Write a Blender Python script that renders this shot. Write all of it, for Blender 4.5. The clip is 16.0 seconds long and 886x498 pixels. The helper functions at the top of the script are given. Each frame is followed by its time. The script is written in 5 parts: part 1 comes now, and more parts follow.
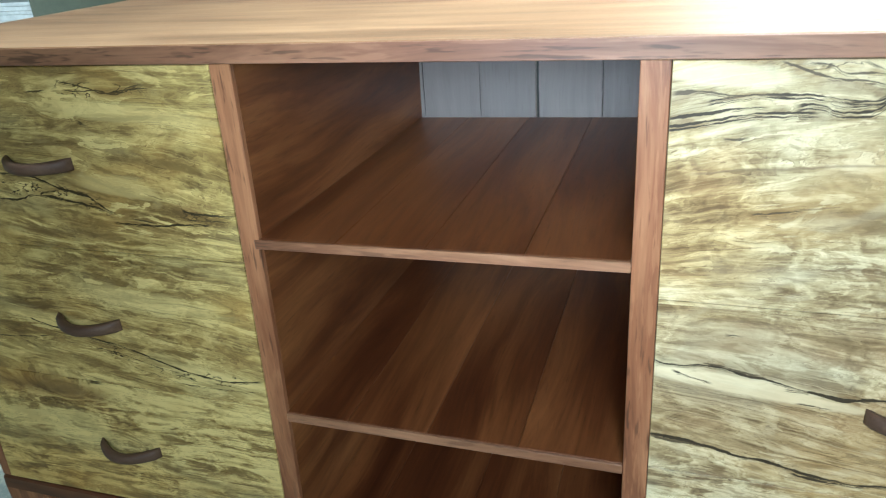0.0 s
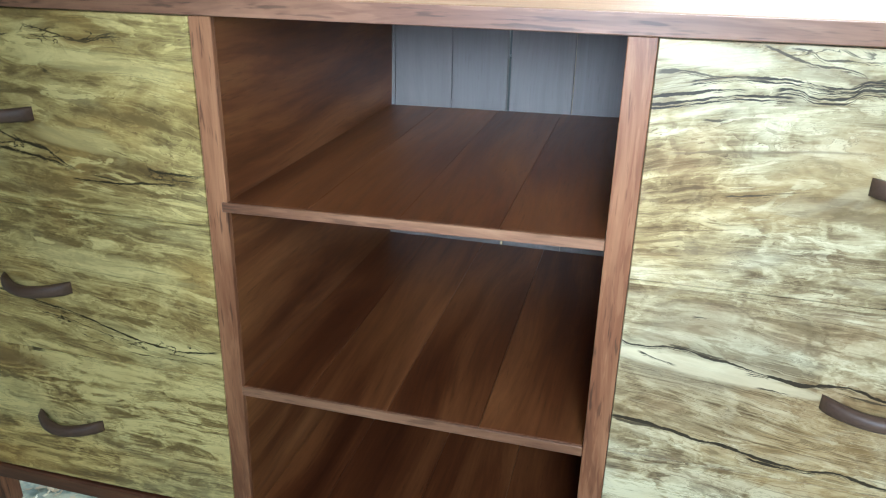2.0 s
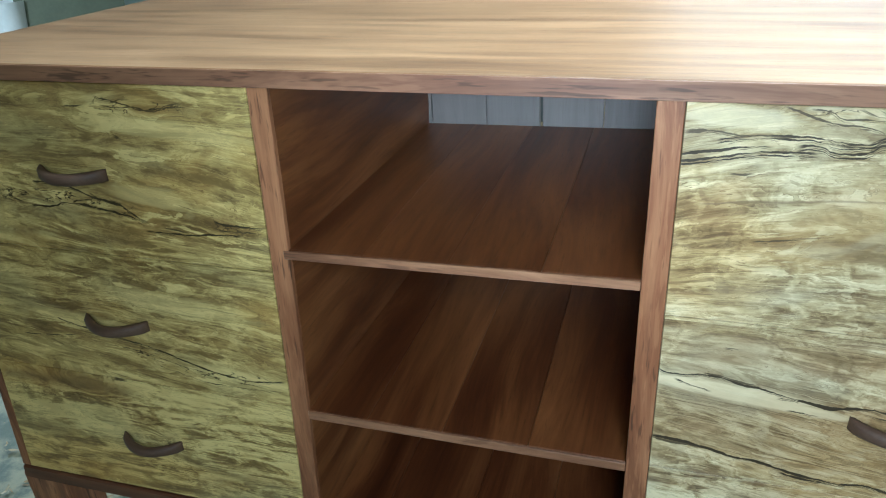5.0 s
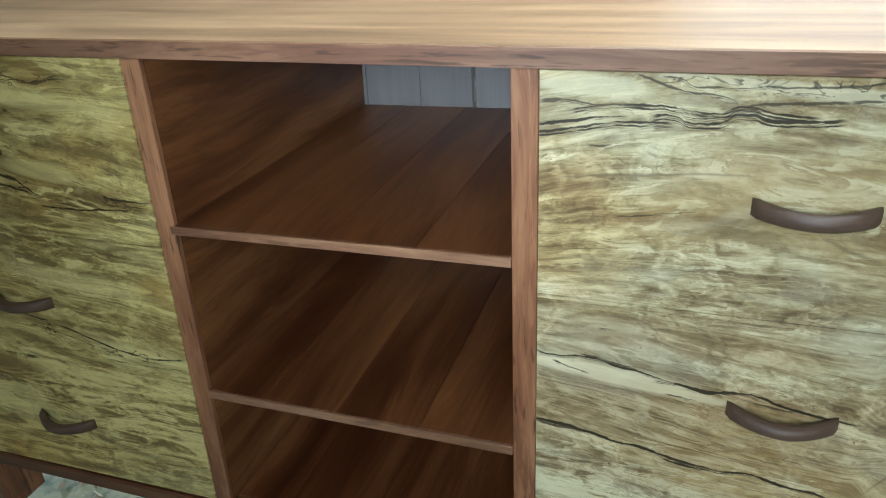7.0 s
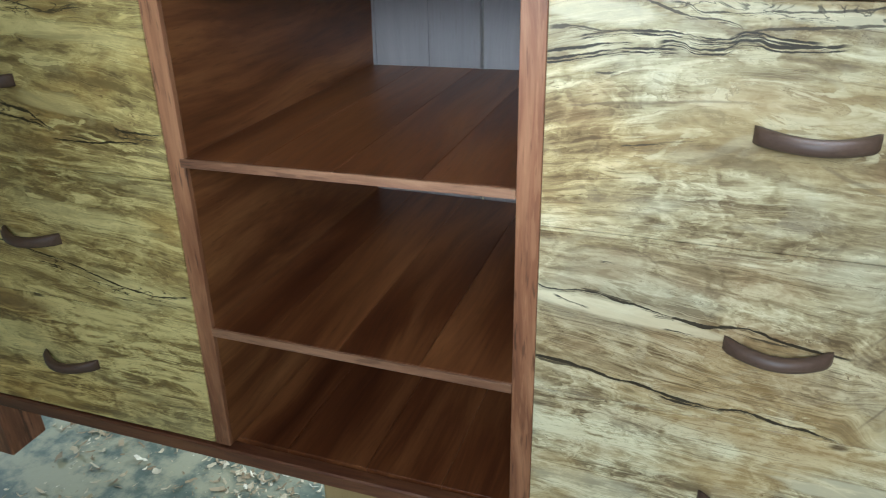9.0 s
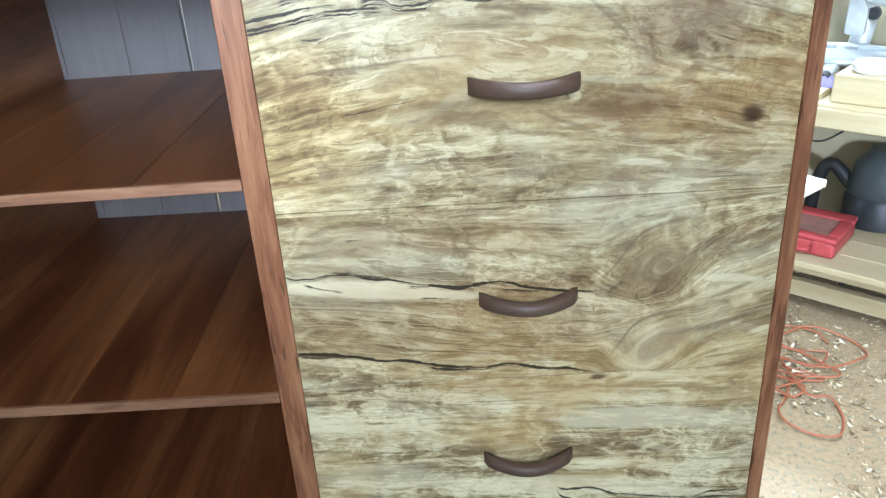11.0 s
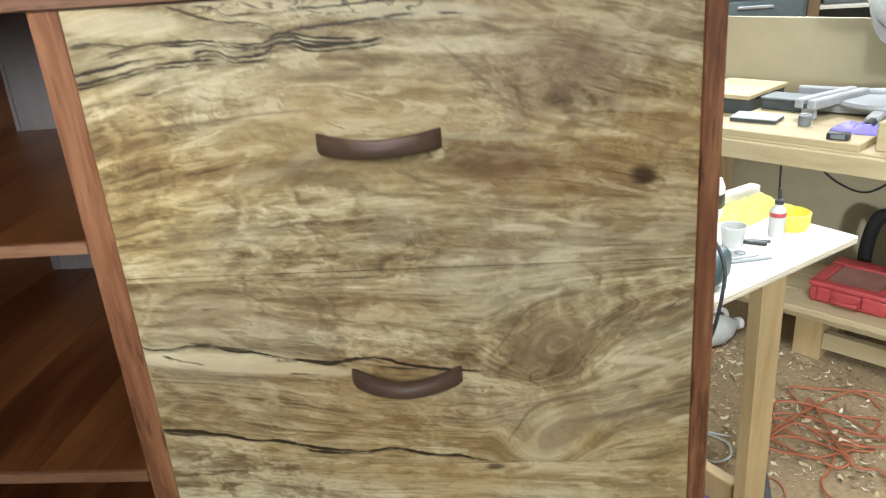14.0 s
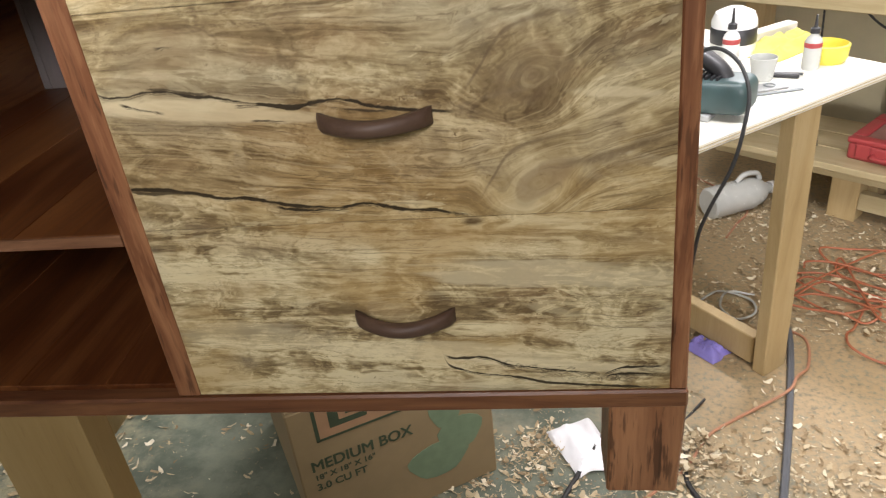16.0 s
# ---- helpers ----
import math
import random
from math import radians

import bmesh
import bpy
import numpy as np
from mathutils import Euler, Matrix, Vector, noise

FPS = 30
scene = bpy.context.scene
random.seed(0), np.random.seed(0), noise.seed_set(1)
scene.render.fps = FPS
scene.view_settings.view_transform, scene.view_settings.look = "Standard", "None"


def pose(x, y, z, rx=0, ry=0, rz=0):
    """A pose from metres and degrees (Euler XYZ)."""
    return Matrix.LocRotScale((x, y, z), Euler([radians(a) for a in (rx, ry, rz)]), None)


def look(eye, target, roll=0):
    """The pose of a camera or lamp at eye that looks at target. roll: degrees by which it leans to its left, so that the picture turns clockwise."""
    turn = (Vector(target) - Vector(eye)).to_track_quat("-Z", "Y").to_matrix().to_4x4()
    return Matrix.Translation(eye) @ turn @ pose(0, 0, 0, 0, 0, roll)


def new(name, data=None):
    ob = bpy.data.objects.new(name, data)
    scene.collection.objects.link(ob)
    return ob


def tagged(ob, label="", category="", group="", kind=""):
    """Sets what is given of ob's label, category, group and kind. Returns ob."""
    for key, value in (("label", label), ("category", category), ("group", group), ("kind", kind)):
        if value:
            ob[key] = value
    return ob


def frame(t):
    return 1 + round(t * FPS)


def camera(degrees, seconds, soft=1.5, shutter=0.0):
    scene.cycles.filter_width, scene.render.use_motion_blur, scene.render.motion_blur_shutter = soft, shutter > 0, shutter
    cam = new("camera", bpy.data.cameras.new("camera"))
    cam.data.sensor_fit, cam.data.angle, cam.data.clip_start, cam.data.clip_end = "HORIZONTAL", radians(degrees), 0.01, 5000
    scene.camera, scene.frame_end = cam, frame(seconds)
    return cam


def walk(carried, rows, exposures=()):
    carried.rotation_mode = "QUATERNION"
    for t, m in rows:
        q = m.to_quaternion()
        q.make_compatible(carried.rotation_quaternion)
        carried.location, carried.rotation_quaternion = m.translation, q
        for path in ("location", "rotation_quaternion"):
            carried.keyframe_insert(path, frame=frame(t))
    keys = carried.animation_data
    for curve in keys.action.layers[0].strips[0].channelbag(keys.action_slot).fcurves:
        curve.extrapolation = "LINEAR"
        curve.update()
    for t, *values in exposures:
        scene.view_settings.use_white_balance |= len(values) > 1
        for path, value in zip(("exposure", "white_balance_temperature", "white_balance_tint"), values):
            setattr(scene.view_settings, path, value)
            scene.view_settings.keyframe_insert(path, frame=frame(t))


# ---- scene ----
cam = camera(62.3, 16.0, soft=1.1, shutter=0.5)
PATH = [
    (0, (0.351, -0.511, 1.567), (-0.259, 1.206, 0.742), -4.2),
    (0.5, (0.354, -0.516, 1.57), (-0.226, 1.221, 0.766), -3.1),
    (1, (0.348, -0.52, 1.566), (-0.214, 1.22, 0.755), -2.0),
    (1.5, (0.326, -0.525, 1.526), (-0.149, 1.253, 0.744), 1.7),
    (2, (0.331, -0.528, 1.533), (-0.14, 1.249, 0.743), 0.9),
    (2.5, (0.343, -0.526, 1.553), (-0.176, 1.24, 0.77), -1.1),
    (3, (0.352, -0.523, 1.577), (-0.225, 1.196, 0.733), -3.3),
    (3.2, (0.358, -0.519, 1.584), (-0.256, 1.192, 0.75), -4.8),
    (5.5, (0.32, -0.55, 1.616), (-0.189, 1.168, 0.727), -1.5),
    (6, (0.345, -0.533, 1.608), (-0.123, 1.202, 0.73), -0.9),
    (6.5, (0.415, -0.513, 1.605), (-0.144, 1.206, 0.749), -1.7),
    (7, (0.443, -0.503, 1.588), (-0.167, 1.183, 0.7), -3.1),
    (7.5, (0.45, -0.514, 1.583), (-0.176, 1.178, 0.72), -2.9),
    (8, (0.455, -0.53, 1.576), (-0.206, 1.129, 0.676), -2.7),
    (8.2, (0.454, -0.538, 1.569), (-0.219, 1.118, 0.672), -2.2),
    (10.3, (0.447, -0.514, 1.515), (0.197, 1.265, 0.635), -1.8),
    (10.5, (0.454, -0.507, 1.517), (0.295, 1.274, 0.62), -2.3),
    (11, (0.461, -0.512, 1.502), (0.471, 1.29, 0.636), -3.0),
    (11.5, (0.464, -0.509, 1.53), (0.45, 1.337, 0.761), -4.0),
    (12, (0.500, -0.510, 1.542), (0.468, 1.373, 0.869), -4.6),
    (12.5, (0.533, -0.489, 1.541), (0.424, 1.390, 0.868), -4.65),
    (13, (0.549, -0.480, 1.540), (0.435, 1.390, 0.847), -3.9),
    (13.5, (0.566, -0.469, 1.528), (0.446, 1.384, 0.784), -4.4),
    (14, (0.6, -0.451, 1.488), (0.444, 1.398, 0.741), -4.1),
    (14.5, (0.617, -0.448, 1.457), (0.469, 1.348, 0.59), -4.5),
    (15, (0.625, -0.452, 1.434), (0.435, 1.308, 0.504), -5.2),
    (15.5, (0.633, -0.462, 1.409), (0.423, 1.243, 0.384), -6.3),
    (16, (0.637, -0.465, 1.375), (0.375, 1.25, 0.381), -6.6),
]
walk(cam, [(t, look(eye, target, roll)) for t, eye, target, roll in PATH],
     exposures=[(0, 0.22, 4850, -2), (1.0, 0.22, 4650, 0), (3.2, 0.2, 4600, 0), (5.5, -0.30, 4700, -5), (8, -0.42, 4800, -4), (10.3, 0.2, 4750, 6), (12.5, -0.42, 5000, 1), (13.2, -0.5, 5300, 4), (14.5, -0.54, 5850, 11), (16, -0.62, 6150, 16)])

# ---- light: a garage workshop at night, lit by ceiling tubes ----
world = bpy.data.worlds.new("world")
scene.world = world
world.use_nodes = True
world.node_tree.nodes["Background"].inputs[0].default_value = (0.75, 0.85, 0.9, 1)
world.node_tree.nodes["Background"].inputs[1].default_value = 0.05
CEIL = 2.62


def tube_lamp(x, y, length, turn, power, colour=(1.0, 0.97, 0.92), width=0.26):
    """The light of one ceiling fitting, straight down."""
    data = bpy.data.lights.new("lamp", "AREA")
    data.shape, data.size, data.size_y, data.energy, data.color = "RECTANGLE", length, width, power, colour
    ob = new("lamp", data)
    ob.matrix_world = pose(x, y, CEIL - 0.125, 0, 0, turn)
    return ob


# unseen fittings; the fourth and sixth are added to brighten bench and garage door
FITTINGS = [(0.95, -1.8, 1.2, 0, 17), (0.92, 0.20, 1.2, 0, 85), (2.2, 2.9, 1.2, -40, 115), (1.75, 1.05, 1.2, -40, 22), (1.5, 4.8, 2.4, 0, 120), (-5.0, 1.9, 1.2, 90, 165)]
for fx, fy, fl, ft, fp in FITTINGS:
    tube_lamp(fx, fy, fl, ft, fp)


# two fill lamps added unseen behind the camera: a wide one, and a narrow one aimed into the open top compartment
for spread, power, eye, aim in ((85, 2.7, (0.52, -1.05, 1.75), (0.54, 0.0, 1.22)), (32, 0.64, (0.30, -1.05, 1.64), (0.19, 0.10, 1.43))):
    work = bpy.data.lights.new("added_fill_light", "AREA")
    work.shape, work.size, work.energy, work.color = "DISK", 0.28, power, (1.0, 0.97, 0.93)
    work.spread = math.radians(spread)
    new("added_fill_light", work).matrix_world = look(eye, aim)


# one more fill lamp, added low and out of view to brighten what is under the workbench
bench_fill = bpy.data.lights.new("added_fill_light", "AREA")
bench_fill.shape, bench_fill.size, bench_fill.energy, bench_fill.color = "DISK", 0.25, 13.0, (1.0, 0.96, 0.90)
bench_fill.spread = math.radians(70)
new("added_fill_light", bench_fill).matrix_world = look((1.75, -1.3, 1.25), (1.95, 2.0, 0.45))


# ---- shader arithmetic ----
class V:
    """A value socket with arithmetic."""

    def __init__(self, tree, socket):
        self.t, self.s = tree, socket

    def op(self, kind, *args, clamp=False):
        n = self.t.nodes.new("ShaderNodeMath")
        n.operation, n.use_clamp = kind, clamp
        for i, a in enumerate((self, *args)):
            if isinstance(a, V):
                self.t.links.new(a.s, n.inputs[i])
            else:
                n.inputs[i].default_value = a
        return V(self.t, n.outputs[0])

    def __add__(self, o): return self.op("ADD", o)
    def __sub__(self, o): return self.op("SUBTRACT", o)
    def __mul__(self, o): return self.op("MULTIPLY", o)
    def __truediv__(self, o): return self.op("DIVIDE", o)
    def abs(self): return self.op("ABSOLUTE")
    def max(self, o): return self.op("MAXIMUM", o)
    def min(self, o): return self.op("MINIMUM", o)

    def step(self, a, b, lo=0.0, hi=1.0):
        """Smooth change from lo at a to hi at b."""
        n = self.t.nodes.new("ShaderNodeMapRange")
        n.interpolation_type = "SMOOTHSTEP"
        self.t.links.new(self.s, n.inputs[0])
        if a > b:
            a, b, lo, hi = b, a, hi, lo
        for i, v in enumerate((a, b, lo, hi)):
            n.inputs[1 + i].default_value = v
        return V(self.t, n.outputs[0])

    def ramp(self, *stops):
        n = self.t.nodes.new("ShaderNodeValToRGB")
        self.t.links.new(self.s, n.inputs[0])
        e = n.color_ramp.elements
        while len(e) < len(stops):
            e.new(0.5)
        for el, (p, c) in zip(e, stops):
            el.position, el.color = p, (*c, 1)
        return n.outputs[0]

    def curve(self, pts):
        """The height of a gentle curve through pts, at this abscissa."""
        xs, zs = [p[0] for p in pts], [p[1] for p in pts]
        x0, x1, z0, z1 = min(xs), max(xs), min(zs), max(zs)
        n = self.t.nodes.new("ShaderNodeFloatCurve")
        c = n.mapping.curves[0].points
        want = [((x - x0) / (x1 - x0), (z - z0) / (z1 - z0 + 1e-6)) for x, z in pts]
        c[0].location, c[1].location = want[0], want[-1]
        for w in want[1:-1]:
            c.new(*w)
        n.mapping.update()
        u = (self - x0) / (x1 - x0)
        self.t.links.new(u.s, n.inputs["Value"])
        return V(self.t, n.outputs[0]) * (z1 - z0) + z0


class Mat:
    """A principled material with helpers."""

    def __init__(self, name, rough=0.5, metal=0.0, colour=None, spec=0.5):
        self.m = bpy.data.materials.new(name)
        self.m.use_nodes = True
        self.t = self.m.node_tree
        self.b = self.t.nodes["Principled BSDF"]
        self.b.inputs["Roughness"].default_value = rough
        self.b.inputs["Metallic"].default_value = metal
        self.b.inputs["Specular IOR Level"].default_value = spec
        if colour:
            self.b.inputs["Base Color"].default_value = (*colour, 1)

    def place(self, kind="world"):
        if kind == "world":
            n = self.t.nodes.new("ShaderNodeNewGeometry")
            out = n.outputs["Position"]
        else:
            n = self.t.nodes.new("ShaderNodeTexCoord")
            out = n.outputs["Object"]
        x = self.t.nodes.new("ShaderNodeSeparateXYZ")
        self.t.links.new(out, x.inputs[0])
        return [V(self.t, o) for o in x.outputs]

    def val(self, v):
        n = self.t.nodes.new("ShaderNodeValue")
        n.outputs[0].default_value = v
        return V(self.t, n.outputs[0])

    def noise(self, x, y, z, scale=1.0, detail=3.0, rough=0.5, warp=0.0):
        c = self.t.nodes.new("ShaderNodeCombineXYZ")
        for i, a in enumerate((x, y, z)):
            if isinstance(a, V):
                self.t.links.new(a.s, c.inputs[i])
            else:
                c.inputs[i].default_value = a
        n = self.t.nodes.new("ShaderNodeTexNoise")
        self.t.links.new(c.outputs[0], n.inputs["Vector"])
        n.inputs["Scale"].default_value, n.inputs["Detail"].default_value = scale, detail
        n.inputs["Roughness"].default_value, n.inputs["Distortion"].default_value = rough, warp
        return V(self.t, n.outputs[0])

    def rand(self):
        n = self.t.nodes.new("ShaderNodeObjectInfo")
        return V(self.t, n.outputs["Random"])

    def island(self):
        n = self.t.nodes.new("ShaderNodeNewGeometry")
        return V(self.t, n.outputs["Random Per Island"])

    def mix(self, fac, a, b, kind="MIX"):
        n = self.t.nodes.new("ShaderNodeMix")
        n.data_type, n.blend_type = "RGBA", kind
        n.clamp_factor = True
        for i, s in ((0, fac), (6, a), (7, b)):
            if isinstance(s, V):
                self.t.links.new(s.s, n.inputs[i])
            elif isinstance(s, (int, float)):
                n.inputs[i].default_value = s
            elif isinstance(s, tuple):
                n.inputs[i].default_value = (*s, 1)
            else:
                self.t.links.new(s, n.inputs[i])
        return n.outputs[2]

    def out(self, colour=None, rough=None, bump=None, strength=0.2, dist=0.001):
        if colour is not None:
            self.t.links.new(colour, self.b.inputs["Base Color"])
        if rough is not None:
            self.t.links.new(rough.s, self.b.inputs["Roughness"])
        if bump is not None:
            n = self.t.nodes.new("ShaderNodeBump")
            n.inputs["Strength"].default_value, n.inputs["Distance"].default_value = strength, dist
            self.t.links.new(bump.s, n.inputs["Height"])
            self.t.links.new(n.outputs[0], self.b.inputs["Normal"])
        return self.m


def wood(name, axis, dark, mid, light, fine=1.0, rough=0.38, place="world", streak=1.0, spec=0.5, strength=0.15, flecks=0.0, vary=0.0):
    """Plain boards: long streaks along axis (0, 1 or 2), fine pores and a slow drift of tone."""
    k = Mat(name, rough, spec=spec)
    p = k.place(place)
    if place == "object":
        r = k.rand() * 7.0
        p = [c + r for c in p]
    s = [c * (1.0 if i == axis else 11.0) for i, c in enumerate(p)]
    w = k.noise(*[c * (1.6 if i == axis else 5.0) for i, c in enumerate(p)], 1.0, 2.0)
    s = [c if i == axis else c + w * 1.3 for i, c in enumerate(s)]
    a = k.noise(*s, 2.2 * fine, 4.0, 0.6)
    b = k.noise(*[c * (2.0 if i == axis else 9.0) for i, c in enumerate(s)], 3.0 * fine, 3.0, 0.6)
    c = k.noise(*p, 3.0, 2.0)
    f = (a * 0.62 * streak + b * 0.24 + c * 0.28) - (0.62 * streak - 0.62) * 0.5
    col = f.ramp((0.30, dark), (0.52, mid), (0.78, light))
    pores = k.noise(*[q * (12.0 if i == axis else 160.0) for i, q in enumerate(p)], 3.0, 2.0).step(0.62, 0.72)
    col = k.mix(pores * 0.35, col, dark)
    if flecks:
        fleck = k.noise(*[q * (14.0 if i == axis else 130.0) for i, q in enumerate(p)], 1.0, 3.0, 0.6)
        band = k.noise(*[q * (2.5 if i == axis else 30.0) for i, q in enumerate(p)], 1.0, 2.0)
        col = k.mix(fleck.step(0.56, 0.63) * flecks * band.step(0.36, 0.55), col, tuple(c * 0.45 for c in dark))
        col = k.mix(fleck.step(0.44, 0.38) * flecks * 0.5, col, light)
        long = k.noise(*[q * (22.0 if i == axis else 260.0) for i, q in enumerate(p)], 1.0, 2.0)
        col = k.mix(long.step(0.62, 0.72) * flecks * 0.8, col, tuple(c * 0.55 for c in dark))
    if vary:
        col = k.mix(1.0, col, k.rand().ramp((0.0, (1 - vary,) * 3), (1.0, (1 + vary, 1 + vary * 0.9, 1 + vary * 0.8))), "MULTIPLY")
    return k.out(col, (b * 0.16) + (rough - 0.06), b + pores * -0.5, strength, 0.0006)


def plain(name, colour, rough=0.5, metal=0.0, vary=0.12, scale=30.0, bump=0.0, spec=0.5, place="object"):
    """Paint, plastic, metal or cloth: one colour with faint mottling, scuffs and uneven gloss."""
    k = Mat(name, rough, metal, colour, spec)
    p = k.place(place)
    a, b = k.noise(*p, scale, 4.0, 0.6), k.noise(*p, scale * 0.17, 2.0)
    f = (a * 0.5 + b * 0.5).step(0.3, 0.7)
    col = k.mix(f, tuple(c * (1 - vary) for c in colour), tuple(min(1.0, c * (1 + vary)) for c in colour))
    return k.out(col, a * 0.2 + (rough - 0.1), a if bump else None, bump, 0.002)


def drawn(k, x, z, lines, wig, thick):
    """How much of the surface thin ink lines cover; lines: points along each line and its half width. A fainter twin runs now and then beside each line."""
    total = None
    for pts, width in lines:
        off = z + wig - x.curve(pts)
        ends = x.step(pts[0][0] - 0.003, pts[0][0] + 0.003) * x.step(pts[-1][0] + 0.003, pts[-1][0] - 0.006)
        wide = thick.step(0.32, 0.68, 0.28 * width, 1.55 * width)
        one = ((off.abs() - wide) / width).step(0.35, -0.25)
        twin = (((off + 0.0019 + (thick - 0.5) * 0.007).abs() - wide * 0.5) / width).step(0.30, -0.20) * thick.step(0.54, 0.44) * 0.85
        one = one.max(twin) * ends
        total = one if total is None else total.max(one)
    return total


def spalted(name, seed, arch, fall, rise, swirls, inks, fine_inks, nets, shades, lights, stains, tint, coarse=1.0, glue=None, curly=1.0, blotchy=1.0):
    """Spalted maple, grain along x. arch: where the grain of the upper board crowns and how much; fall: height and slope of the grain;
    rise: from where and how steeply it climbs; swirls: knots round which the grain winds (x, z, half sizes, tilt, strength);
    inks and fine_inks: ink lines; nets: zones of looping lines; shades and lights: soft dark and pale streaks; stains: tinted places."""
    k = Mat(name, 0.4, spec=0.45)
    x, y, z = k.place()
    low = z.step(1.1312, 1.1318)
    mid_top = z.step(1.289, 1.2895)
    pale = low.step(1.0, 0.0)
    shift = low * 0.37 + mid_top * 0.21
    dx = x - arch[0]
    g = z + dx * dx * z.step(1.25, 1.38) * arch[1] + dx * z.curve(fall) + shift
    if rise:
        g = g - (x - rise[0]).max(0.0) * z.step(1.31, 1.26) * low * rise[1]
    if glue:
        g = g + (z - glue + (x - 0.486) * 0.029).step(0.0, 0.0006) * pale * 0.17
    billow = k.noise(x * 3.0, 3.0 + seed, z * 5.0, 1.0, 2.0)
    ripple = k.noise(x * 14.0, seed, z * 30.0, 1.0, 4.0, 0.6)
    g = g + (billow - 0.5) * 0.026 + (ripple - 0.5) * 0.010
    blot = k.noise(x * 13.0, seed + 2.0, z * 34.0, 1.0, 4.0, 0.65, 1.2)
    sway = k.noise(x * 24.0, seed + 23.0, z * 34.0, 1.0, 1.0)
    core, calm = None, k.val(1.0)
    for cx, cz, rx, rz, tilt, amount in swirls:
        ex, ez = (x - cx) / rx, (z - cz - (x - cx) * tilt) / rz
        r = (ex * ex + ez * ez).op("SQRT") + (billow - 0.5) * 0.8 + (sway - 0.5) * 0.45
        m = r.step(1.45, 0.45) * ex.step(1.3, 0.1) * amount
        m = m * low if cz > 1.132 else m
        g = g + ((r * (rz * 0.9) + shift + cz) - g) * m
        ring = m * (r.step(0.80, 0.20) * 0.50 + ((r * 13.0 + sway * 4.0).op("SINE") * 0.5 + 0.5).step(0.55, 0.95) * r.step(1.25, 0.6) * 0.34)
        calm = calm * (m * -1.0 + 1.0)
        core = ring if core is None else core.max(ring)
    xs, gs = x / coarse, g / coarse
    broad = k.noise(xs * 5.0, seed, gs * 40.0, 1.0, 5.0, 0.62, 0.35)
    mid = k.noise(xs * 11.0, seed + 4.0, gs * 130.0, 1.0, 5.0, 0.64, 0.4)
    flake = k.noise(xs * 22.0, seed + 6.0, gs * 95.0, 1.0, 5.0, 0.62, 1.1)
    patch = k.noise(x * 9.0, seed + 31.0, z * 17.0, 1.0, 3.0, 0.55)
    curl = k.noise(x * 62.0 + ripple * 5.0, seed + 15.0, z * 15.0, 1.0, 4.0, 0.62, 0.7)
    chip = k.noise(x * 34.0, seed + 19.0, z * 60.0, 1.0, 3.0, 0.6, 0.5)
    grit = k.noise(x * 70.0, seed + 17.0, g * 420.0, 1.0, 3.0, 0.7)
    pores = k.noise(x * 16.0, seed + 11.0, g * 520.0, 1.0, 3.0, 0.6)
    hue = k.noise(x * 5.0, seed + 13.0, z * 11.0, 1.0, 3.0, 0.55)
    warm = k.noise(x * 15.0, seed + 53.0, z * 26.0, 1.0, 3.0, 0.6, 0.6)
    # torn layers: each fades to one side and breaks off sharply at the other
    ply = (gs * 62.0 + (broad - 0.5) * 9.0 + (chip - 0.5) * 2.2 + (curl - 0.5) * 0.9).op("FRACT")
    torn = patch.step(0.42, 0.60)
    ply2 = (gs * 27.0 + (mid - 0.5) * 2.5 + (flake - 0.5) * 4.0 + (billow - 0.5) * 5.0).op("FRACT")
    f = (broad - 0.5) * 1.45 + (mid - 0.5) * 0.85 + (flake - 0.5) * (calm * 0.6 + 0.35) * blotchy + (curl - 0.5) * (torn * 0.95 + 0.35) * curly + ((ply - 0.5) * (torn * 0.20 + 0.07) + (ply2 - 0.5) * 0.16) * calm + (grit - 0.5) * 0.22 + 0.5 + pale * 0.07
    f = f + (f - 0.54) * pale * 0.55
    col = f.ramp((0.10, (0.15, 0.105, 0.055)), (0.32, (0.285, 0.22, 0.12)), (0.48, (0.415, 0.34, 0.195)), (0.63, (0.55, 0.468, 0.29)), (0.88, (0.76, 0.69, 0.48)))
    col = k.mix(hue.step(0.48, 0.66) * 0.36, col, (0.53, 0.365, 0.145))
    col = k.mix(hue.step(0.46, 0.32) * 0.40, col, (0.43, 0.41, 0.325))
    col = k.mix(warm.step(0.52, 0.66) * 0.22, col, (0.42, 0.285, 0.16))
    col = k.mix(warm.step(0.46, 0.34) * 0.25, col, (0.60, 0.55, 0.42))
    crisp = flake.step(0.55, 0.575) * blot.step(0.44, 0.58)
    col = k.mix(crisp * calm * 0.42 * blotchy, col, (0.78, 0.71, 0.49))
    col = k.mix((flake - 0.548).abs().step(0.011, 0.003) * blot.step(0.46, 0.58) * calm * 0.40, col, (0.17, 0.115, 0.06))
    col = k.mix(flake.step(0.45, 0.41) * blot.step(0.58, 0.44) * calm * 0.45 * blotchy, col, (0.22, 0.165, 0.085))
    col = k.mix(ply.step(0.07, 0.02) * torn * chip.step(0.50, 0.62) * calm * 0.65, col, (0.15, 0.10, 0.05))
    col = k.mix(ply2.step(0.035, 0.008) * mid.step(0.56, 0.44) * calm * 0.55, col, (0.14, 0.095, 0.05))
    col = k.mix(pores.step(0.37, 0.30) * broad.step(0.60, 0.42) * 0.65, col, (0.12, 0.08, 0.04))
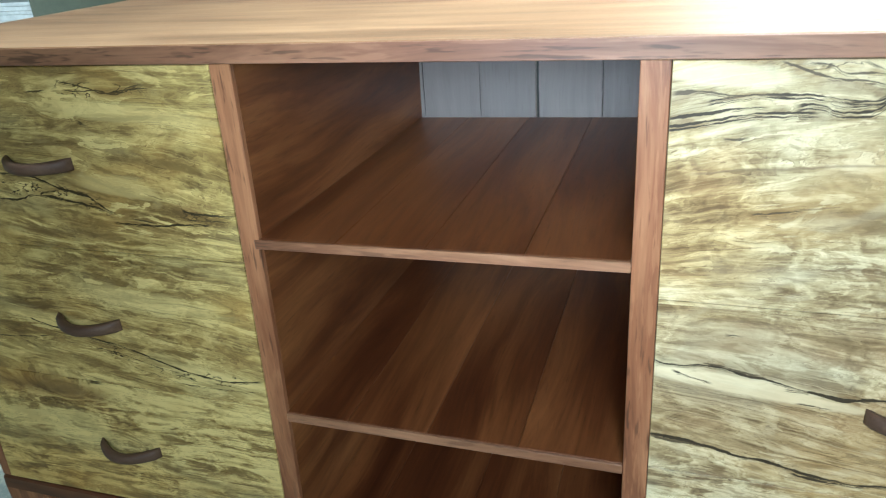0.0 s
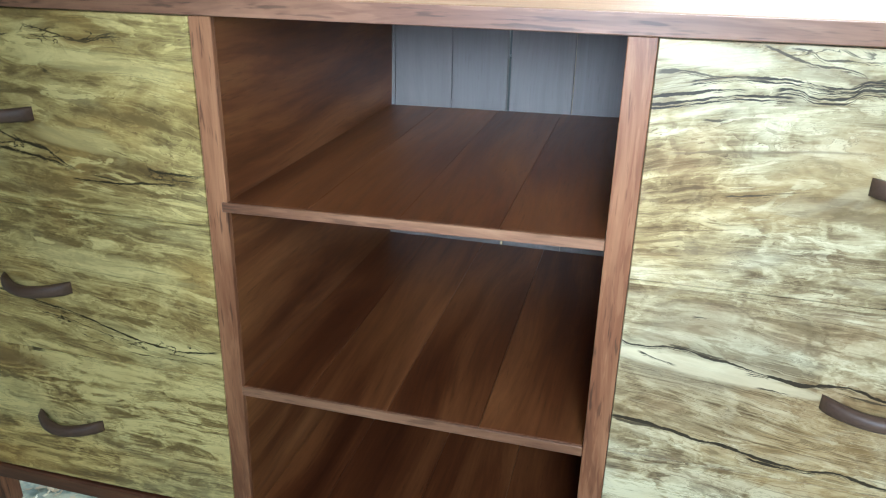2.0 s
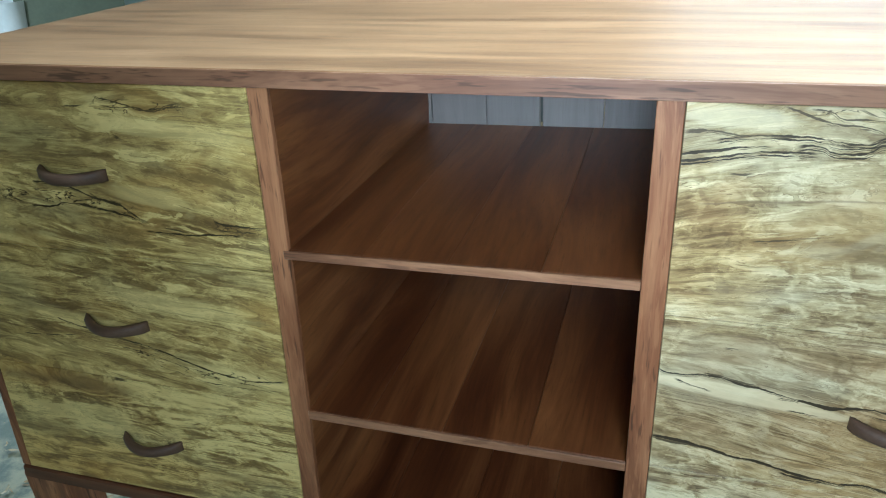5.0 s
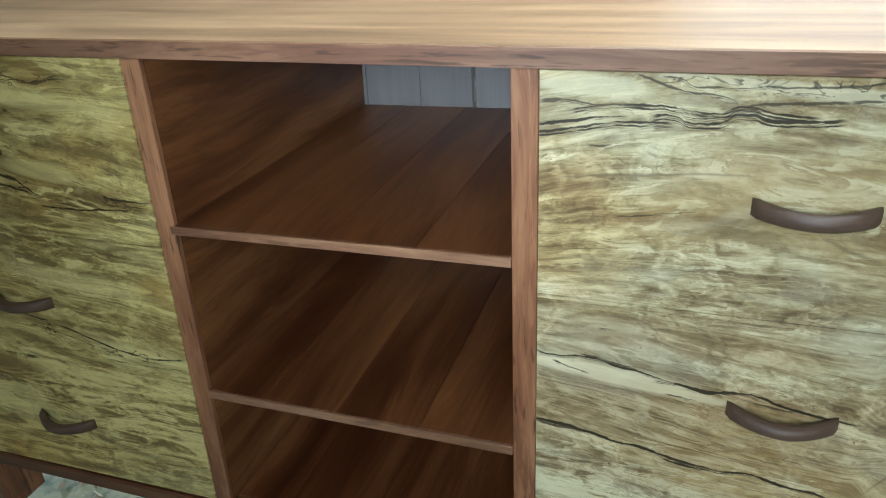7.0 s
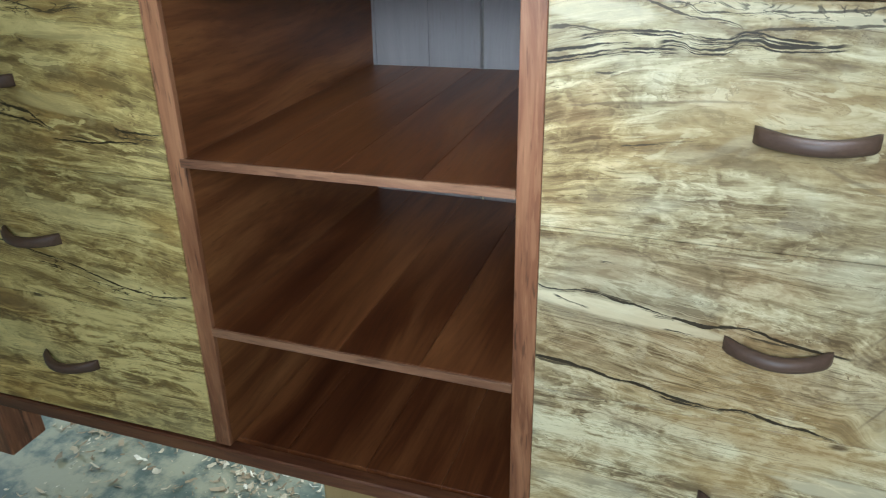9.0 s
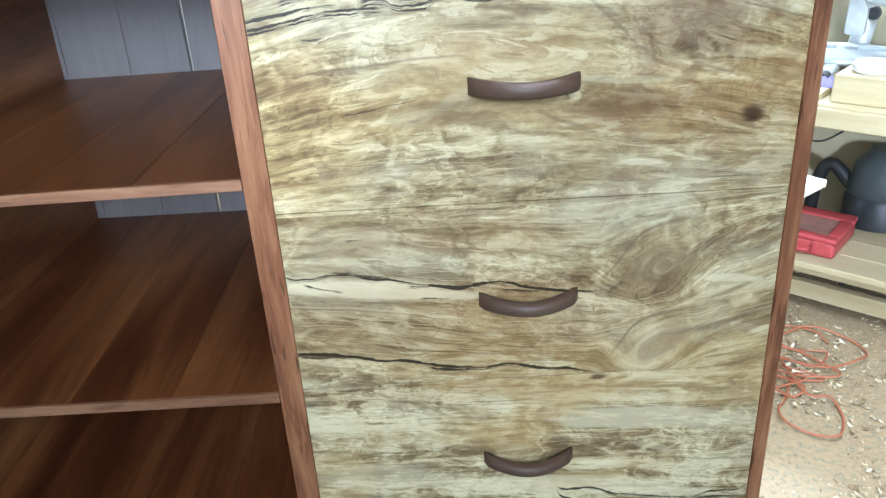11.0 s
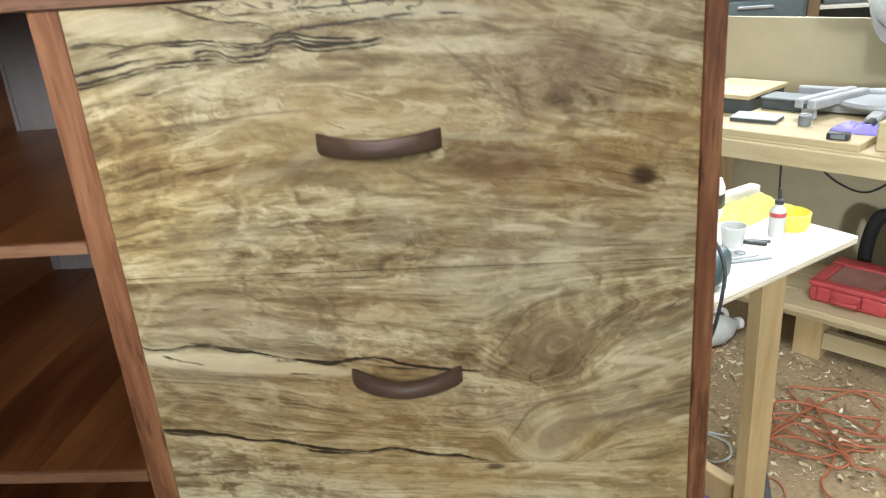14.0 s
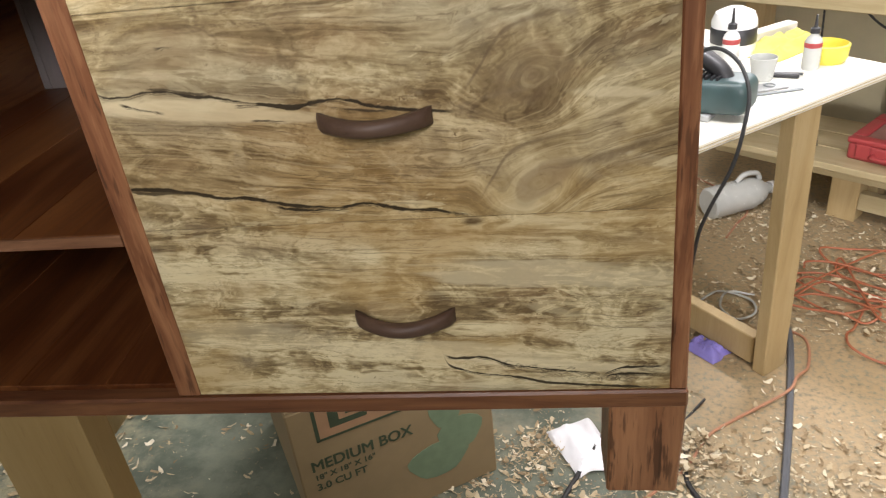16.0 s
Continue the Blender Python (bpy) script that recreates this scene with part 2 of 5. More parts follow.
    if rise:
        chipped = x.step(0.54, 0.61) * mid_top
        col = k.mix(chipped * chip.step(0.54, 0.62) * 0.26, col, (0.74, 0.66, 0.48))
        col = k.mix(chipped * chip.step(0.46, 0.36) * 0.34, col, (0.26, 0.175, 0.125))
        col = k.mix(chipped * (chip - 0.545).abs().step(0.014, 0.004) * 0.15, col, (0.17, 0.115, 0.07))
    strand = k.noise(xs * 2.6, seed + 61.0, gs * 210.0, 1.0, 3.0, 0.55, 0.15)
    combed = k.noise(x * 7.0, seed + 67.0, z * 24.0, 1.0, 2.0).step(0.44, 0.60)
    col = k.mix((strand - 0.47).abs().step(0.014, 0.003) * combed * calm * 0.60, col, (0.13, 0.088, 0.045))
    col = k.mix((strand - 0.54).abs().step(0.020, 0.004) * combed * 0.35, col, (0.74, 0.67, 0.46))
    col = k.mix(pale * blot.step(0.56, 0.66) * 0.35, col, (0.80, 0.73, 0.50))
    col = k.mix(pale * hue.step(0.50, 0.60) * 0.30, col, (0.44, 0.30, 0.12))
    for px, pz, sx, sz, amount in lights:
        ex, ez = (x - px) / sx, (z - pz + (x - px) * 0.08) / sz
        d = (ex * ex + ez * ez).op("SQRT") + (mid - 0.5) * 1.5 + (flake - 0.5) * 1.2
        col = k.mix(d.step(1.10, 0.62) * amount, col, (0.80, 0.73, 0.53))
    for px, pz, sx, sz, amount, tone in stains:
        ex, ez = (x - px) / sx, (z - pz) / sz
        d = (ex * ex + ez * ez).op("SQRT") + (blot - 0.5) * 1.1 + (broad - 0.5) * 0.8
        col = k.mix(d.step(1.20, 0.35) * amount, col, tone, "MULTIPLY")
    for pts, width, amount in shades:
        off = z - x.curve(pts) + (ripple - 0.5) * 0.006
        d = off.abs() + (mid - 0.5) * width * 0.7
        ends = x.step(pts[0][0] - 0.004, pts[0][0] + 0.012) * x.step(pts[-1][0] + 0.01, pts[-1][0] - 0.03)
        col = k.mix(d.step(width, width * 0.1) * ends * amount, col, (0.15, 0.105, 0.065))
    if core is not None:
        col = k.mix(core * 0.62, col, (0.21, 0.145, 0.09))
    wig = (k.noise(x * 60.0, seed, z * 40.0, 1.0, 4.0, 0.62) - 0.5) * 0.0048
    thick = k.noise(x * 55.0, seed + 5.0, z * 70.0, 1.0, 2.0)
    ink = (0.030, 0.021, 0.013)
    col = k.mix(drawn(k, x, z, inks, wig, thick) * 0.96, col, ink)
    col = k.mix(drawn(k, x, z, fine_inks, wig, thick) * 0.85, col, (0.055, 0.040, 0.026))
    contour = k.noise(x * 24.0, seed + 9.0, z * 66.0, 1.0, 4.0, 0.60, 0.6)
    loops = (contour - 0.5).abs().step(0.019, 0.008)
    for pts, width, amount in nets:
        d = (z - x.curve(pts)).abs() + (blot - 0.5) * width * 1.2
        ends = x.step(pts[0][0] - 0.006, pts[0][0] + 0.01) * x.step(pts[-1][0] + 0.006, pts[-1][0] - 0.02)
        col = k.mix(d.step(width, width * 0.5) * ends * loops * thick.step(0.28, 0.40) * amount, col, ink)
    col = k.mix(1.0, col, tint, "MULTIPLY")
    return k.out(col, mid * 0.16 + 0.28 + (curl - 0.5) * 0.10, mid * 0.5 + grit * 0.4 + curl * 0.6, 0.10, 0.0006)


BROWN, GREY, OCHRE, MAUVE = (0.66, 0.55, 0.45), (0.74, 0.75, 0.72), (0.88, 0.71, 0.43), (0.56, 0.47, 0.43)
BLACK = (0.20, 0.155, 0.125)
# the ink lines of the swirled fronts: the bundle below the top edge, the two cracks of the middle drawer, the tangle at the foot
upper_lines = [([(0.338, 1.432), (0.360, 1.435), (0.380, 1.439), (0.400, 1.4395)], 0.0011), ([(0.338, 1.4265), (0.359, 1.429), (0.380, 1.434), (0.400, 1.436), (0.431, 1.4365)], 0.0010),
               ([(0.418, 1.441), (0.431, 1.442), (0.439, 1.4385), (0.454, 1.4375), (0.464, 1.440), (0.478, 1.445), (0.493, 1.4415), (0.512, 1.4415), (0.535, 1.444)], 0.0013),
               ([(0.364, 1.444), (0.382, 1.447), (0.409, 1.4485), (0.444, 1.446), (0.459, 1.4445), (0.475, 1.450), (0.486, 1.448), (0.501, 1.4455), (0.520, 1.4440)], 0.0008),
               ([(0.436, 1.444), (0.451, 1.441), (0.462, 1.442), (0.474, 1.4455), (0.486, 1.446)], 0.0008)]
upper_lines = [(pts, w * 0.72) for pts, w in upper_lines] + [([(a, b + d) for a, b in upper_lines[i][0]], 0.0005) for i, d in ((1, -0.0026), (2, -0.0030), (3, -0.0024), (4, 0.0028))]
crack_lines = [([(0.338, 1.2395), (0.356, 1.236), (0.375, 1.238), (0.391, 1.237), (0.410, 1.233), (0.430, 1.230), (0.449, 1.2255), (0.479, 1.2215), (0.492, 1.2245), (0.508, 1.2245), (0.526, 1.2195), (0.548, 1.215), (0.583, 1.211)], 0.0009),
               ([(0.338, 1.1665), (0.360, 1.165), (0.386, 1.161), (0.411, 1.156), (0.432, 1.154), (0.448, 1.150), (0.477, 1.1455), (0.494, 1.1445), (0.515, 1.1455), (0.535, 1.1415), (0.555, 1.139), (0.588, 1.133)], 0.0011),
               ([(0.436, 1.2255), (0.460, 1.2235), (0.492, 1.2222)], 0.0008), ([(0.354, 1.2305), (0.367, 1.2265), (0.382, 1.2225)], 0.0008), ([(0.448, 1.1465), (0.477, 1.1430), (0.500, 1.1425)], 0.0009)]
fine_lines = [([(0.406, 1.469), (0.419, 1.465), (0.428, 1.461), (0.441, 1.459), (0.466, 1.4545), (0.470, 1.450)], 0.0007), ([(0.423, 1.4685), (0.435, 1.467), (0.449, 1.462), (0.480, 1.463), (0.518, 1.464), (0.555, 1.469)], 0.0006),
              ([(0.463, 1.446), (0.475, 1.4505), (0.490, 1.4525), (0.509, 1.4535), (0.536, 1.4555)], 0.0007), ([(0.536, 1.4555), (0.557, 1.4562)], 0.0007), ([(0.570, 1.455), (0.586, 1.4545)], 0.0006),
              ([(0.341, 1.449), (0.363, 1.450), (0.382, 1.4475), (0.413, 1.4485)], 0.0010), ([(0.375, 1.418), (0.391, 1.4185)], 0.0009), ([(0.398, 1.365), (0.413, 1.367), (0.429, 1.369)], 0.0006)]
foot_lines = [([(0.559, 1.006), (0.568, 1.0035), (0.586, 1.004), (0.608, 0.996), (0.653, 0.989), (0.680, 0.985)], 0.0010), ([(0.558, 1.002), (0.571, 0.991), (0.608, 0.984), (0.644, 0.9765), (0.729, 0.970)], 0.0009),
              ([(0.684, 0.983), (0.702, 0.991), (0.729, 0.992)], 0.0009), ([(0.687, 0.982), (0.706, 0.9845), (0.729, 0.982)], 0.0009), ([(0.390, 1.2665), (0.402, 1.267)], 0.0008), ([(0.445, 1.213), (0.468, 1.211)], 0.0005),
              ([(0.340, 1.1645), (0.359, 1.162), (0.382, 1.1615)], 0.0008), ([(0.376, 1.240), (0.391, 1.2385), (0.418, 1.2335)], 0.0007), ([(0.500, 1.2195), (0.520, 1.2165), (0.540, 1.2145)], 0.0006)]
right_shades = [([(0.565, 1.442), (0.576, 1.432), (0.591, 1.418), (0.612, 1.399), (0.630, 1.395)], 0.0028, 0.42), ([(0.531, 1.365), (0.550, 1.355), (0.570, 1.347), (0.590, 1.336)], 0.0028, 0.50),
                ([(0.352, 1.391), (0.385, 1.396), (0.418, 1.399), (0.450, 1.402), (0.490, 1.403)], 0.0016, 0.55), ([(0.649, 1.388), (0.668, 1.383), (0.690, 1.377)], 0.0018, 0.5),
                ([(0.588, 1.222), (0.596, 1.230), (0.604, 1.241), (0.612, 1.253), (0.623, 1.263), (0.660, 1.272)], 0.0028, 0.60), ([(0.597, 1.146), (0.608, 1.163), (0.614, 1.173), (0.622, 1.181), (0.665, 1.192)], 0.0030, 0.60),
                ([(0.650, 1.168), (0.690, 1.175), (0.708, 1.182), (0.732, 1.189)], 0.0060, 0.58), ([(0.655, 1.250), (0.689, 1.252), (0.728, 1.260)], 0.0060, 0.42)]
right_lights = [(0.400, 1.2245, 0.085, 0.0090, 0.85), (0.470, 1.2150, 0.030, 0.0050, 0.75), (0.380, 1.4600, 0.045, 0.0090, 0.55), (0.520, 1.4610, 0.10, 0.0060, 0.60), (0.612, 1.3190, 0.018, 0.0030, 0.45), (0.600, 1.3805, 0.035, 0.0030, 0.3),
                (0.671, 1.4630, 0.012, 0.0018, 0.80), (0.690, 1.2170, 0.030, 0.0040, 0.55), (0.640, 1.0800, 0.10, 0.0140, 0.55), (0.560, 1.0100, 0.12, 0.0120, 0.50), (0.650, 0.9950, 0.09, 0.0060, 0.70), (0.400, 1.0300, 0.07, 0.0140, 0.35), (0.690, 1.3950, 0.03, 0.0050, 0.35)]
right_stains = [(0.692, 1.351, 0.0110, 0.0080, 1.0, BLACK), (0.698, 1.420, 0.007, 0.006, 0.8, BROWN), (0.752, 1.385, 0.085, 0.055, 0.45, OCHRE), (0.645, 1.418, 0.055, 0.032, 0.75, MAUVE), (0.598, 1.356, 0.038, 0.018, 0.85, MAUVE),
                (0.665, 1.350, 0.050, 0.028, 0.70, BROWN), (0.590, 1.128, 0.009, 0.004, 0.9, BLACK), (0.470, 1.190, 0.26, 0.060, 0.55, BROWN), (0.440, 1.265, 0.16, 0.022, 0.55, BROWN), (0.470, 1.118, 0.16, 0.014, 0.45, BROWN), (0.360, 1.350, 0.06, 0.07, 0.55, OCHRE)]
maple_right = spalted(
    "spalted_maple_swirled", 2.3, (0.50, 0.65), [(0.96, 0.03), (1.13, 0.06), (1.18, 0.12), (1.24, 0.11), (1.31, 0.0), (1.48, 0.0)], (0.585, 0.36),
    [(0.636, 1.231, 0.040, 0.032, 0.30, 0.8), (0.638, 1.156, 0.042, 0.030, 0.30, 1.0), (0.645, 1.412, 0.045, 0.028, -0.15, 0.35)],
    upper_lines + crack_lines + foot_lines[:4], fine_lines + foot_lines[4:],
    [([(0.420, 1.466), (0.470, 1.464), (0.520, 1.463), (0.570, 1.464)], 0.007, 0.75), ([(0.600, 0.995), (0.640, 0.988), (0.731, 0.983)], 0.009, 0.6)],
    right_shades, right_lights, right_stains, (0.94, 0.892, 0.785), coarse=1.25, glue=1.099)
left_inks = [([(-0.281, 1.369), (-0.246, 1.368), (-0.227, 1.362), (-0.209, 1.356), (-0.184, 1.351), (-0.168, 1.341), (-0.153, 1.334)], 0.0010), ([(-0.292, 1.342), (-0.263, 1.343), (-0.247, 1.348), (-0.219, 1.346), (-0.181, 1.340), (-0.156, 1.334)], 0.0009),
             ([(-0.214, 1.361), (-0.197, 1.353), (-0.178, 1.350)], 0.0009), ([(-0.156, 1.3245), (-0.108, 1.3240), (-0.082, 1.327), (-0.050, 1.328)], 0.0008), ([(-0.077, 1.342), (-0.067, 1.339), (-0.044, 1.338), (-0.022, 1.339)], 0.0010),
             ([(-0.305, 1.204), (-0.280, 1.198), (-0.252, 1.193), (-0.217, 1.187), (-0.176, 1.179), (-0.143, 1.169), (-0.111, 1.161), (-0.072, 1.157), (-0.030, 1.162)], 0.0008)]
left_fine = [([(-0.179, 1.458), (-0.162, 1.455), (-0.144, 1.451), (-0.127, 1.447), (-0.109, 1.450), (-0.082, 1.4515)], 0.0005), ([(-0.174, 1.451), (-0.157, 1.449), (-0.139, 1.450), (-0.122, 1.446), (-0.105, 1.452), (-0.090, 1.454)], 0.0005), ([(-0.218, 1.448), (-0.195, 1.450)], 0.0005),
             ([(-0.135, 1.330), (-0.110, 1.327)], 0.0005), ([(-0.072, 1.333), (-0.057, 1.332), (-0.026, 1.3325)], 0.0005), ([(-0.227, 1.177), (-0.199, 1.174), (-0.172, 1.167), (-0.125, 1.159)], 0.0005), ([(-0.182, 1.158), (-0.148, 1.151), (-0.122, 1.146), (-0.031, 1.149)], 0.0005),
             ([(-0.360, 1.177), (-0.318, 1.180), (-0.285, 1.186)], 0.0005), ([(-0.168, 1.4215), (-0.160, 1.4175)], 0.0016), ([(-0.250, 1.131), (-0.235, 1.1305)], 0.0016)]
maple_left = spalted(
    "spalted_maple_inked", 7.1, (-0.2, 0.25), [(0.96, -0.02), (1.10, 0.02), (1.17, 0.13), (1.26, 0.03), (1.35, 0.13), (1.42, 0.0), (1.48, 0.0)], None,
    [(-0.290, 1.118, 0.045, 0.014, -0.05, 0.8)], left_inks, left_fine,
    [([(-0.185, 1.454), (-0.146, 1.450), (-0.085, 1.450)], 0.008, 0.9), ([(-0.33, 1.352), (-0.246, 1.354), (-0.209, 1.350), (-0.155, 1.335)], 0.011, 0.95), ([(-0.080, 1.336), (-0.020, 1.336)], 0.006, 0.7),
     ([(-0.227, 1.180), (-0.180, 1.170), (-0.120, 1.158), (-0.040, 1.158)], 0.009, 0.9)],
    [([(-0.42, 1.112), (-0.30, 1.114), (-0.22, 1.108)], 0.012, 0.5), ([(-0.150, 1.388), (-0.110, 1.387), (-0.068, 1.383)], 0.006, 0.45), ([(-0.40, 1.308), (-0.260, 1.311), (-0.150, 1.306)], 0.008, 0.42), ([(-0.20, 1.035), (-0.150, 1.020), (-0.090, 1.012)], 0.008, 0.45)],
    [(-0.08, 1.16, 0.06, 0.008, 0.6), (-0.14, 1.362, 0.05, 0.010, 0.4), (-0.12, 1.43, 0.10, 0.010, 0.4), (-0.15, 1.24, 0.10, 0.012, 0.4), (-0.26, 1.205, 0.10, 0.010, 0.35)],
    [(-0.30, 1.115, 0.10, 0.022, 0.8, BROWN), (-0.25, 1.40, 0.08, 0.03, 0.5, GREY), (-0.18, 1.290, 0.22, 0.02, 0.45, GREY), (-0.30, 1.0, 0.2, 0.04, 0.4, OCHRE)],
    (0.93, 0.83, 0.47), coarse=1.45, curly=0.55, blotchy=1.45)

KOA = ((0.080, 0.026, 0.012), (0.215, 0.085, 0.036), (0.40, 0.19, 0.088))
case_x = wood("oiled_case_wood_lengthways", 0, (0.060, 0.025, 0.015), (0.165, 0.075, 0.041), (0.32, 0.165, 0.090), fine=1.3, streak=1.4, flecks=0.6)
case_y = wood("oiled_case_wood_depthways", 1, (0.048, 0.015, 0.0065), (0.160, 0.056, 0.018), (0.36, 0.155, 0.050), fine=0.8, streak=1.7, rough=0.34, flecks=0.12)
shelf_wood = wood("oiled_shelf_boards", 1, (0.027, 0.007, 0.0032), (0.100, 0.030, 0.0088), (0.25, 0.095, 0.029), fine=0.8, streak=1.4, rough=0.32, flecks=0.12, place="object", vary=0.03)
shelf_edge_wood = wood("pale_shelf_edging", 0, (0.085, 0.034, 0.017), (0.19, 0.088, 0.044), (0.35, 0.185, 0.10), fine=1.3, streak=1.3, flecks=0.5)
case_z = wood("oiled_case_wood_upright", 2, *KOA, fine=1.5, streak=1.7, flecks=0.7)
top_wood = wood("oiled_top_wood", 0, (0.072, 0.034, 0.016), (0.178, 0.096, 0.043), (0.33, 0.195, 0.094), fine=1.3, rough=0.40, strength=0.25, flecks=0.12, streak=1.25)
handle_wood = wood("dark_walnut", 0, (0.038, 0.020, 0.0125), (0.080, 0.044, 0.028), (0.13, 0.079, 0.052), fine=2.0, rough=0.52, spec=0.5)
back_wood = wood("grey_back_boards", 2, (0.125, 0.108, 0.098), (0.170, 0.148, 0.136), (0.225, 0.198, 0.184), fine=1.2, rough=0.6, place="object", vary=0.10)
pine = wood("bare_pine", 2, (0.33, 0.225, 0.09), (0.44, 0.32, 0.15), (0.53, 0.41, 0.22), fine=0.8, rough=0.6, place="object", strength=0.1)
pine_x = wood("bare_pine_lengthways", 0, (0.34, 0.26, 0.125), (0.45, 0.365, 0.20), (0.54, 0.455, 0.28), fine=0.8, rough=0.6, place="object", strength=0.1)

# bare pine again, darker: the shade on the trestle post is in its colour
shaded_pine = wood("bare_pine_shaded", 2, (0.23, 0.145, 0.052), (0.30, 0.20, 0.076), (0.37, 0.26, 0.112), fine=0.8, rough=0.65, place="object", strength=0.1)
bottom_wood = wood("oiled_bottom_wood", 0, (0.036, 0.012, 0.007), (0.105, 0.037, 0.016), (0.23, 0.098, 0.040), fine=1.0, streak=1.4, rough=0.38, flecks=0.2)


# ---- mesh helpers ----
def obj(name, bm, material, parent=None, label="", smooth=False):
    me = bpy.data.meshes.new(name)
    bm.to_mesh(me)
    bm.free()
    for m in material if isinstance(material, (list, tuple)) else (material,):
        me.materials.append(m)
    if smooth:
        me.polygons.foreach_set("use_smooth", [True] * len(me.polygons))
        me.set_sharp_from_angle(angle=radians(40))
    ob = new(name, me)
    if parent:
        ob.parent = parent
    if label:
        tagged(ob, label)
    return ob


part = obj


def thing(name, label, category, m=None, group="", kind=""):
    """An empty at a thing's base, which parents its parts."""
    ob = new(name)
    ob.empty_display_size = 0.05
    if m is not None:
        ob.matrix_world = m
    return tagged(ob, label, category, group, kind)


def structure(ob, label, category):
    return tagged(ob, label, category, kind="structure")


def block(x0, x1, y0, y1, z0, z1, bevel=0.0015, seg=1, bm=None):
    """A box between limits, with eased edges."""
    own = bm is None
    bm = bm or bmesh.new()
    made = bmesh.ops.create_cube(bm, size=1)["verts"]
    for v in made:
        v.co = ((x0 + x1) / 2 + v.co.x * (x1 - x0), (y0 + y1) / 2 + v.co.y * (y1 - y0), (z0 + z1) / 2 + v.co.z * (z1 - z0))
    if bevel:
        edges = list({e for v in made for e in v.link_edges})
        bmesh.ops.bevel(bm, geom=edges, offset=bevel, segments=seg, affect="EDGES", profile=0.6)
    return bm


def sheared(bm, fn):
    for v in bm.verts:
        v.co = fn(v.co.copy())
    return bm


def moved(bm, m):
    bmesh.ops.transform(bm, matrix=m, verts=bm.verts)
    return bm


def lathe(profile, n=24, bm=None, centre=(0, 0)):
    """A turned body from (radius, height) pairs."""
    bm = bm or bmesh.new()
    rings = []
    for r, h in profile:
        rings.append([bm.verts.new((centre[0] + r * math.cos(a * math.tau / n), centre[1] + r * math.sin(a * math.tau / n), h)) for a in range(n)] if r > 1e-5 else [bm.verts.new((*centre, h))])
    for a, b in zip(rings, rings[1:]):
        for i in range(n):
            j = (i + 1) % n
            if len(a) == 1 and len(b) > 1:
                bm.faces.new((a[0], b[j], b[i]))
            elif len(b) == 1 and len(a) > 1:
                bm.faces.new((a[i], a[j], b[0]))
            elif len(a) > 1:
                bm.faces.new((a[i], a[j], b[j], b[i]))
    bmesh.ops.recalc_face_normals(bm, faces=bm.faces)
    return bm


def spline(pts, per=8):
    """Points on a smooth line through pts."""
    p = [Vector(q) for q in pts]
    p = [p[0] * 2 - p[1]] + p + [p[-1] * 2 - p[-2]]
    out = []
    for a, b, c, d in zip(p, p[1:], p[2:], p[3:]):
        for i in range(per):
            t = i / per
            out.append(0.5 * (2 * b + (c - a) * t + (2 * a - 5 * b + 4 * c - d) * t * t + (3 * b - a - 3 * c + d) * t**3))
    return out + [p[-2]]


def tube(pts, radius, n=8, bm=None, per=8):
    """A round cord along a smooth line; radius may be a function of 0..1."""
    bm = bm or bmesh.new()
    line = spline(pts, per) if per else [Vector(q) for q in pts]
    side, rings = None, []
    for i, q in enumerate(line):
        way = (line[min(i + 1, len(line) - 1)] - line[max(i - 1, 0)]).normalized()
        side = way.orthogonal().normalized() if side is None else (side - way * side.dot(way)).normalized()
        up = way.cross(side)
        r = radius(i / (len(line) - 1)) if callable(radius) else radius
        rings.append([bm.verts.new(q + (side * math.cos(a * math.tau / n) + up * math.sin(a * math.tau / n)) * r) for a in range(n)])
    for a, b in zip(rings, rings[1:]):
        for i in range(n):
            bm.faces.new((a[i], a[(i + 1) % n], b[(i + 1) % n], b[i]))
    bm.faces.new(rings[0][::-1])
    bm.faces.new(rings[-1])
    bmesh.ops.recalc_face_normals(bm, faces=bm.faces)
    return bm


def prism(outline, depth, bm=None, bevel=0.0):
    """An outline in x and z, given thickness along y."""
    bm = bm or bmesh.new()
    f = bm.faces.new([bm.verts.new((x, 0, z)) for x, z in outline])
    made = bmesh.ops.extrude_face_region(bm, geom=[f])["geom"]
    for v in made:
        if isinstance(v, bmesh.types.BMVert):
            v.co.y += depth
    bmesh.ops.recalc_face_normals(bm, faces=bm.faces)
    if bevel:
        bmesh.ops.bevel(bm, geom=list(bm.edges), offset=bevel, segments=1, affect="EDGES")
    return bm


# ---- the room ----
concrete = Mat("painted_concrete", 0.6)
cx, cy, cz = concrete.place()
n_big, n_mid, n_fine = concrete.noise(cx, cy, 0.0, 1.6, 4.0, 0.6), concrete.noise(cx, cy, 4.0, 7.0, 5.0, 0.65), concrete.noise(cx, cy, 7.0, 60.0, 4.0, 0.7)
ground_col = concrete.mix(n_mid.step(0.35, 0.65), (0.098, 0.115, 0.084), (0.19, 0.21, 0.155))
dust = ((cx * 0.62 + cy * 0.45 - 0.75) * 0.55 + n_big * 1.0 + n_mid * 0.5).step(0.62, 1.05)
ground_col = concrete.mix(dust * (n_fine.step(0.28, 0.58) * 0.75 + 0.2), ground_col, (0.40, 0.285, 0.15))
spill = (cx * -1.0 - 0.32 + (n_mid - 0.5) * 0.8 + (n_big - 0.5) * 0.9).step(-0.05, 0.40) * cx.step(-2.6, -1.1) * cy.step(3.4, 1.4)
ground_col = concrete.mix(spill * n_mid.step(0.42, 0.58) * 0.65, ground_col, (0.42, 0.37, 0.22))
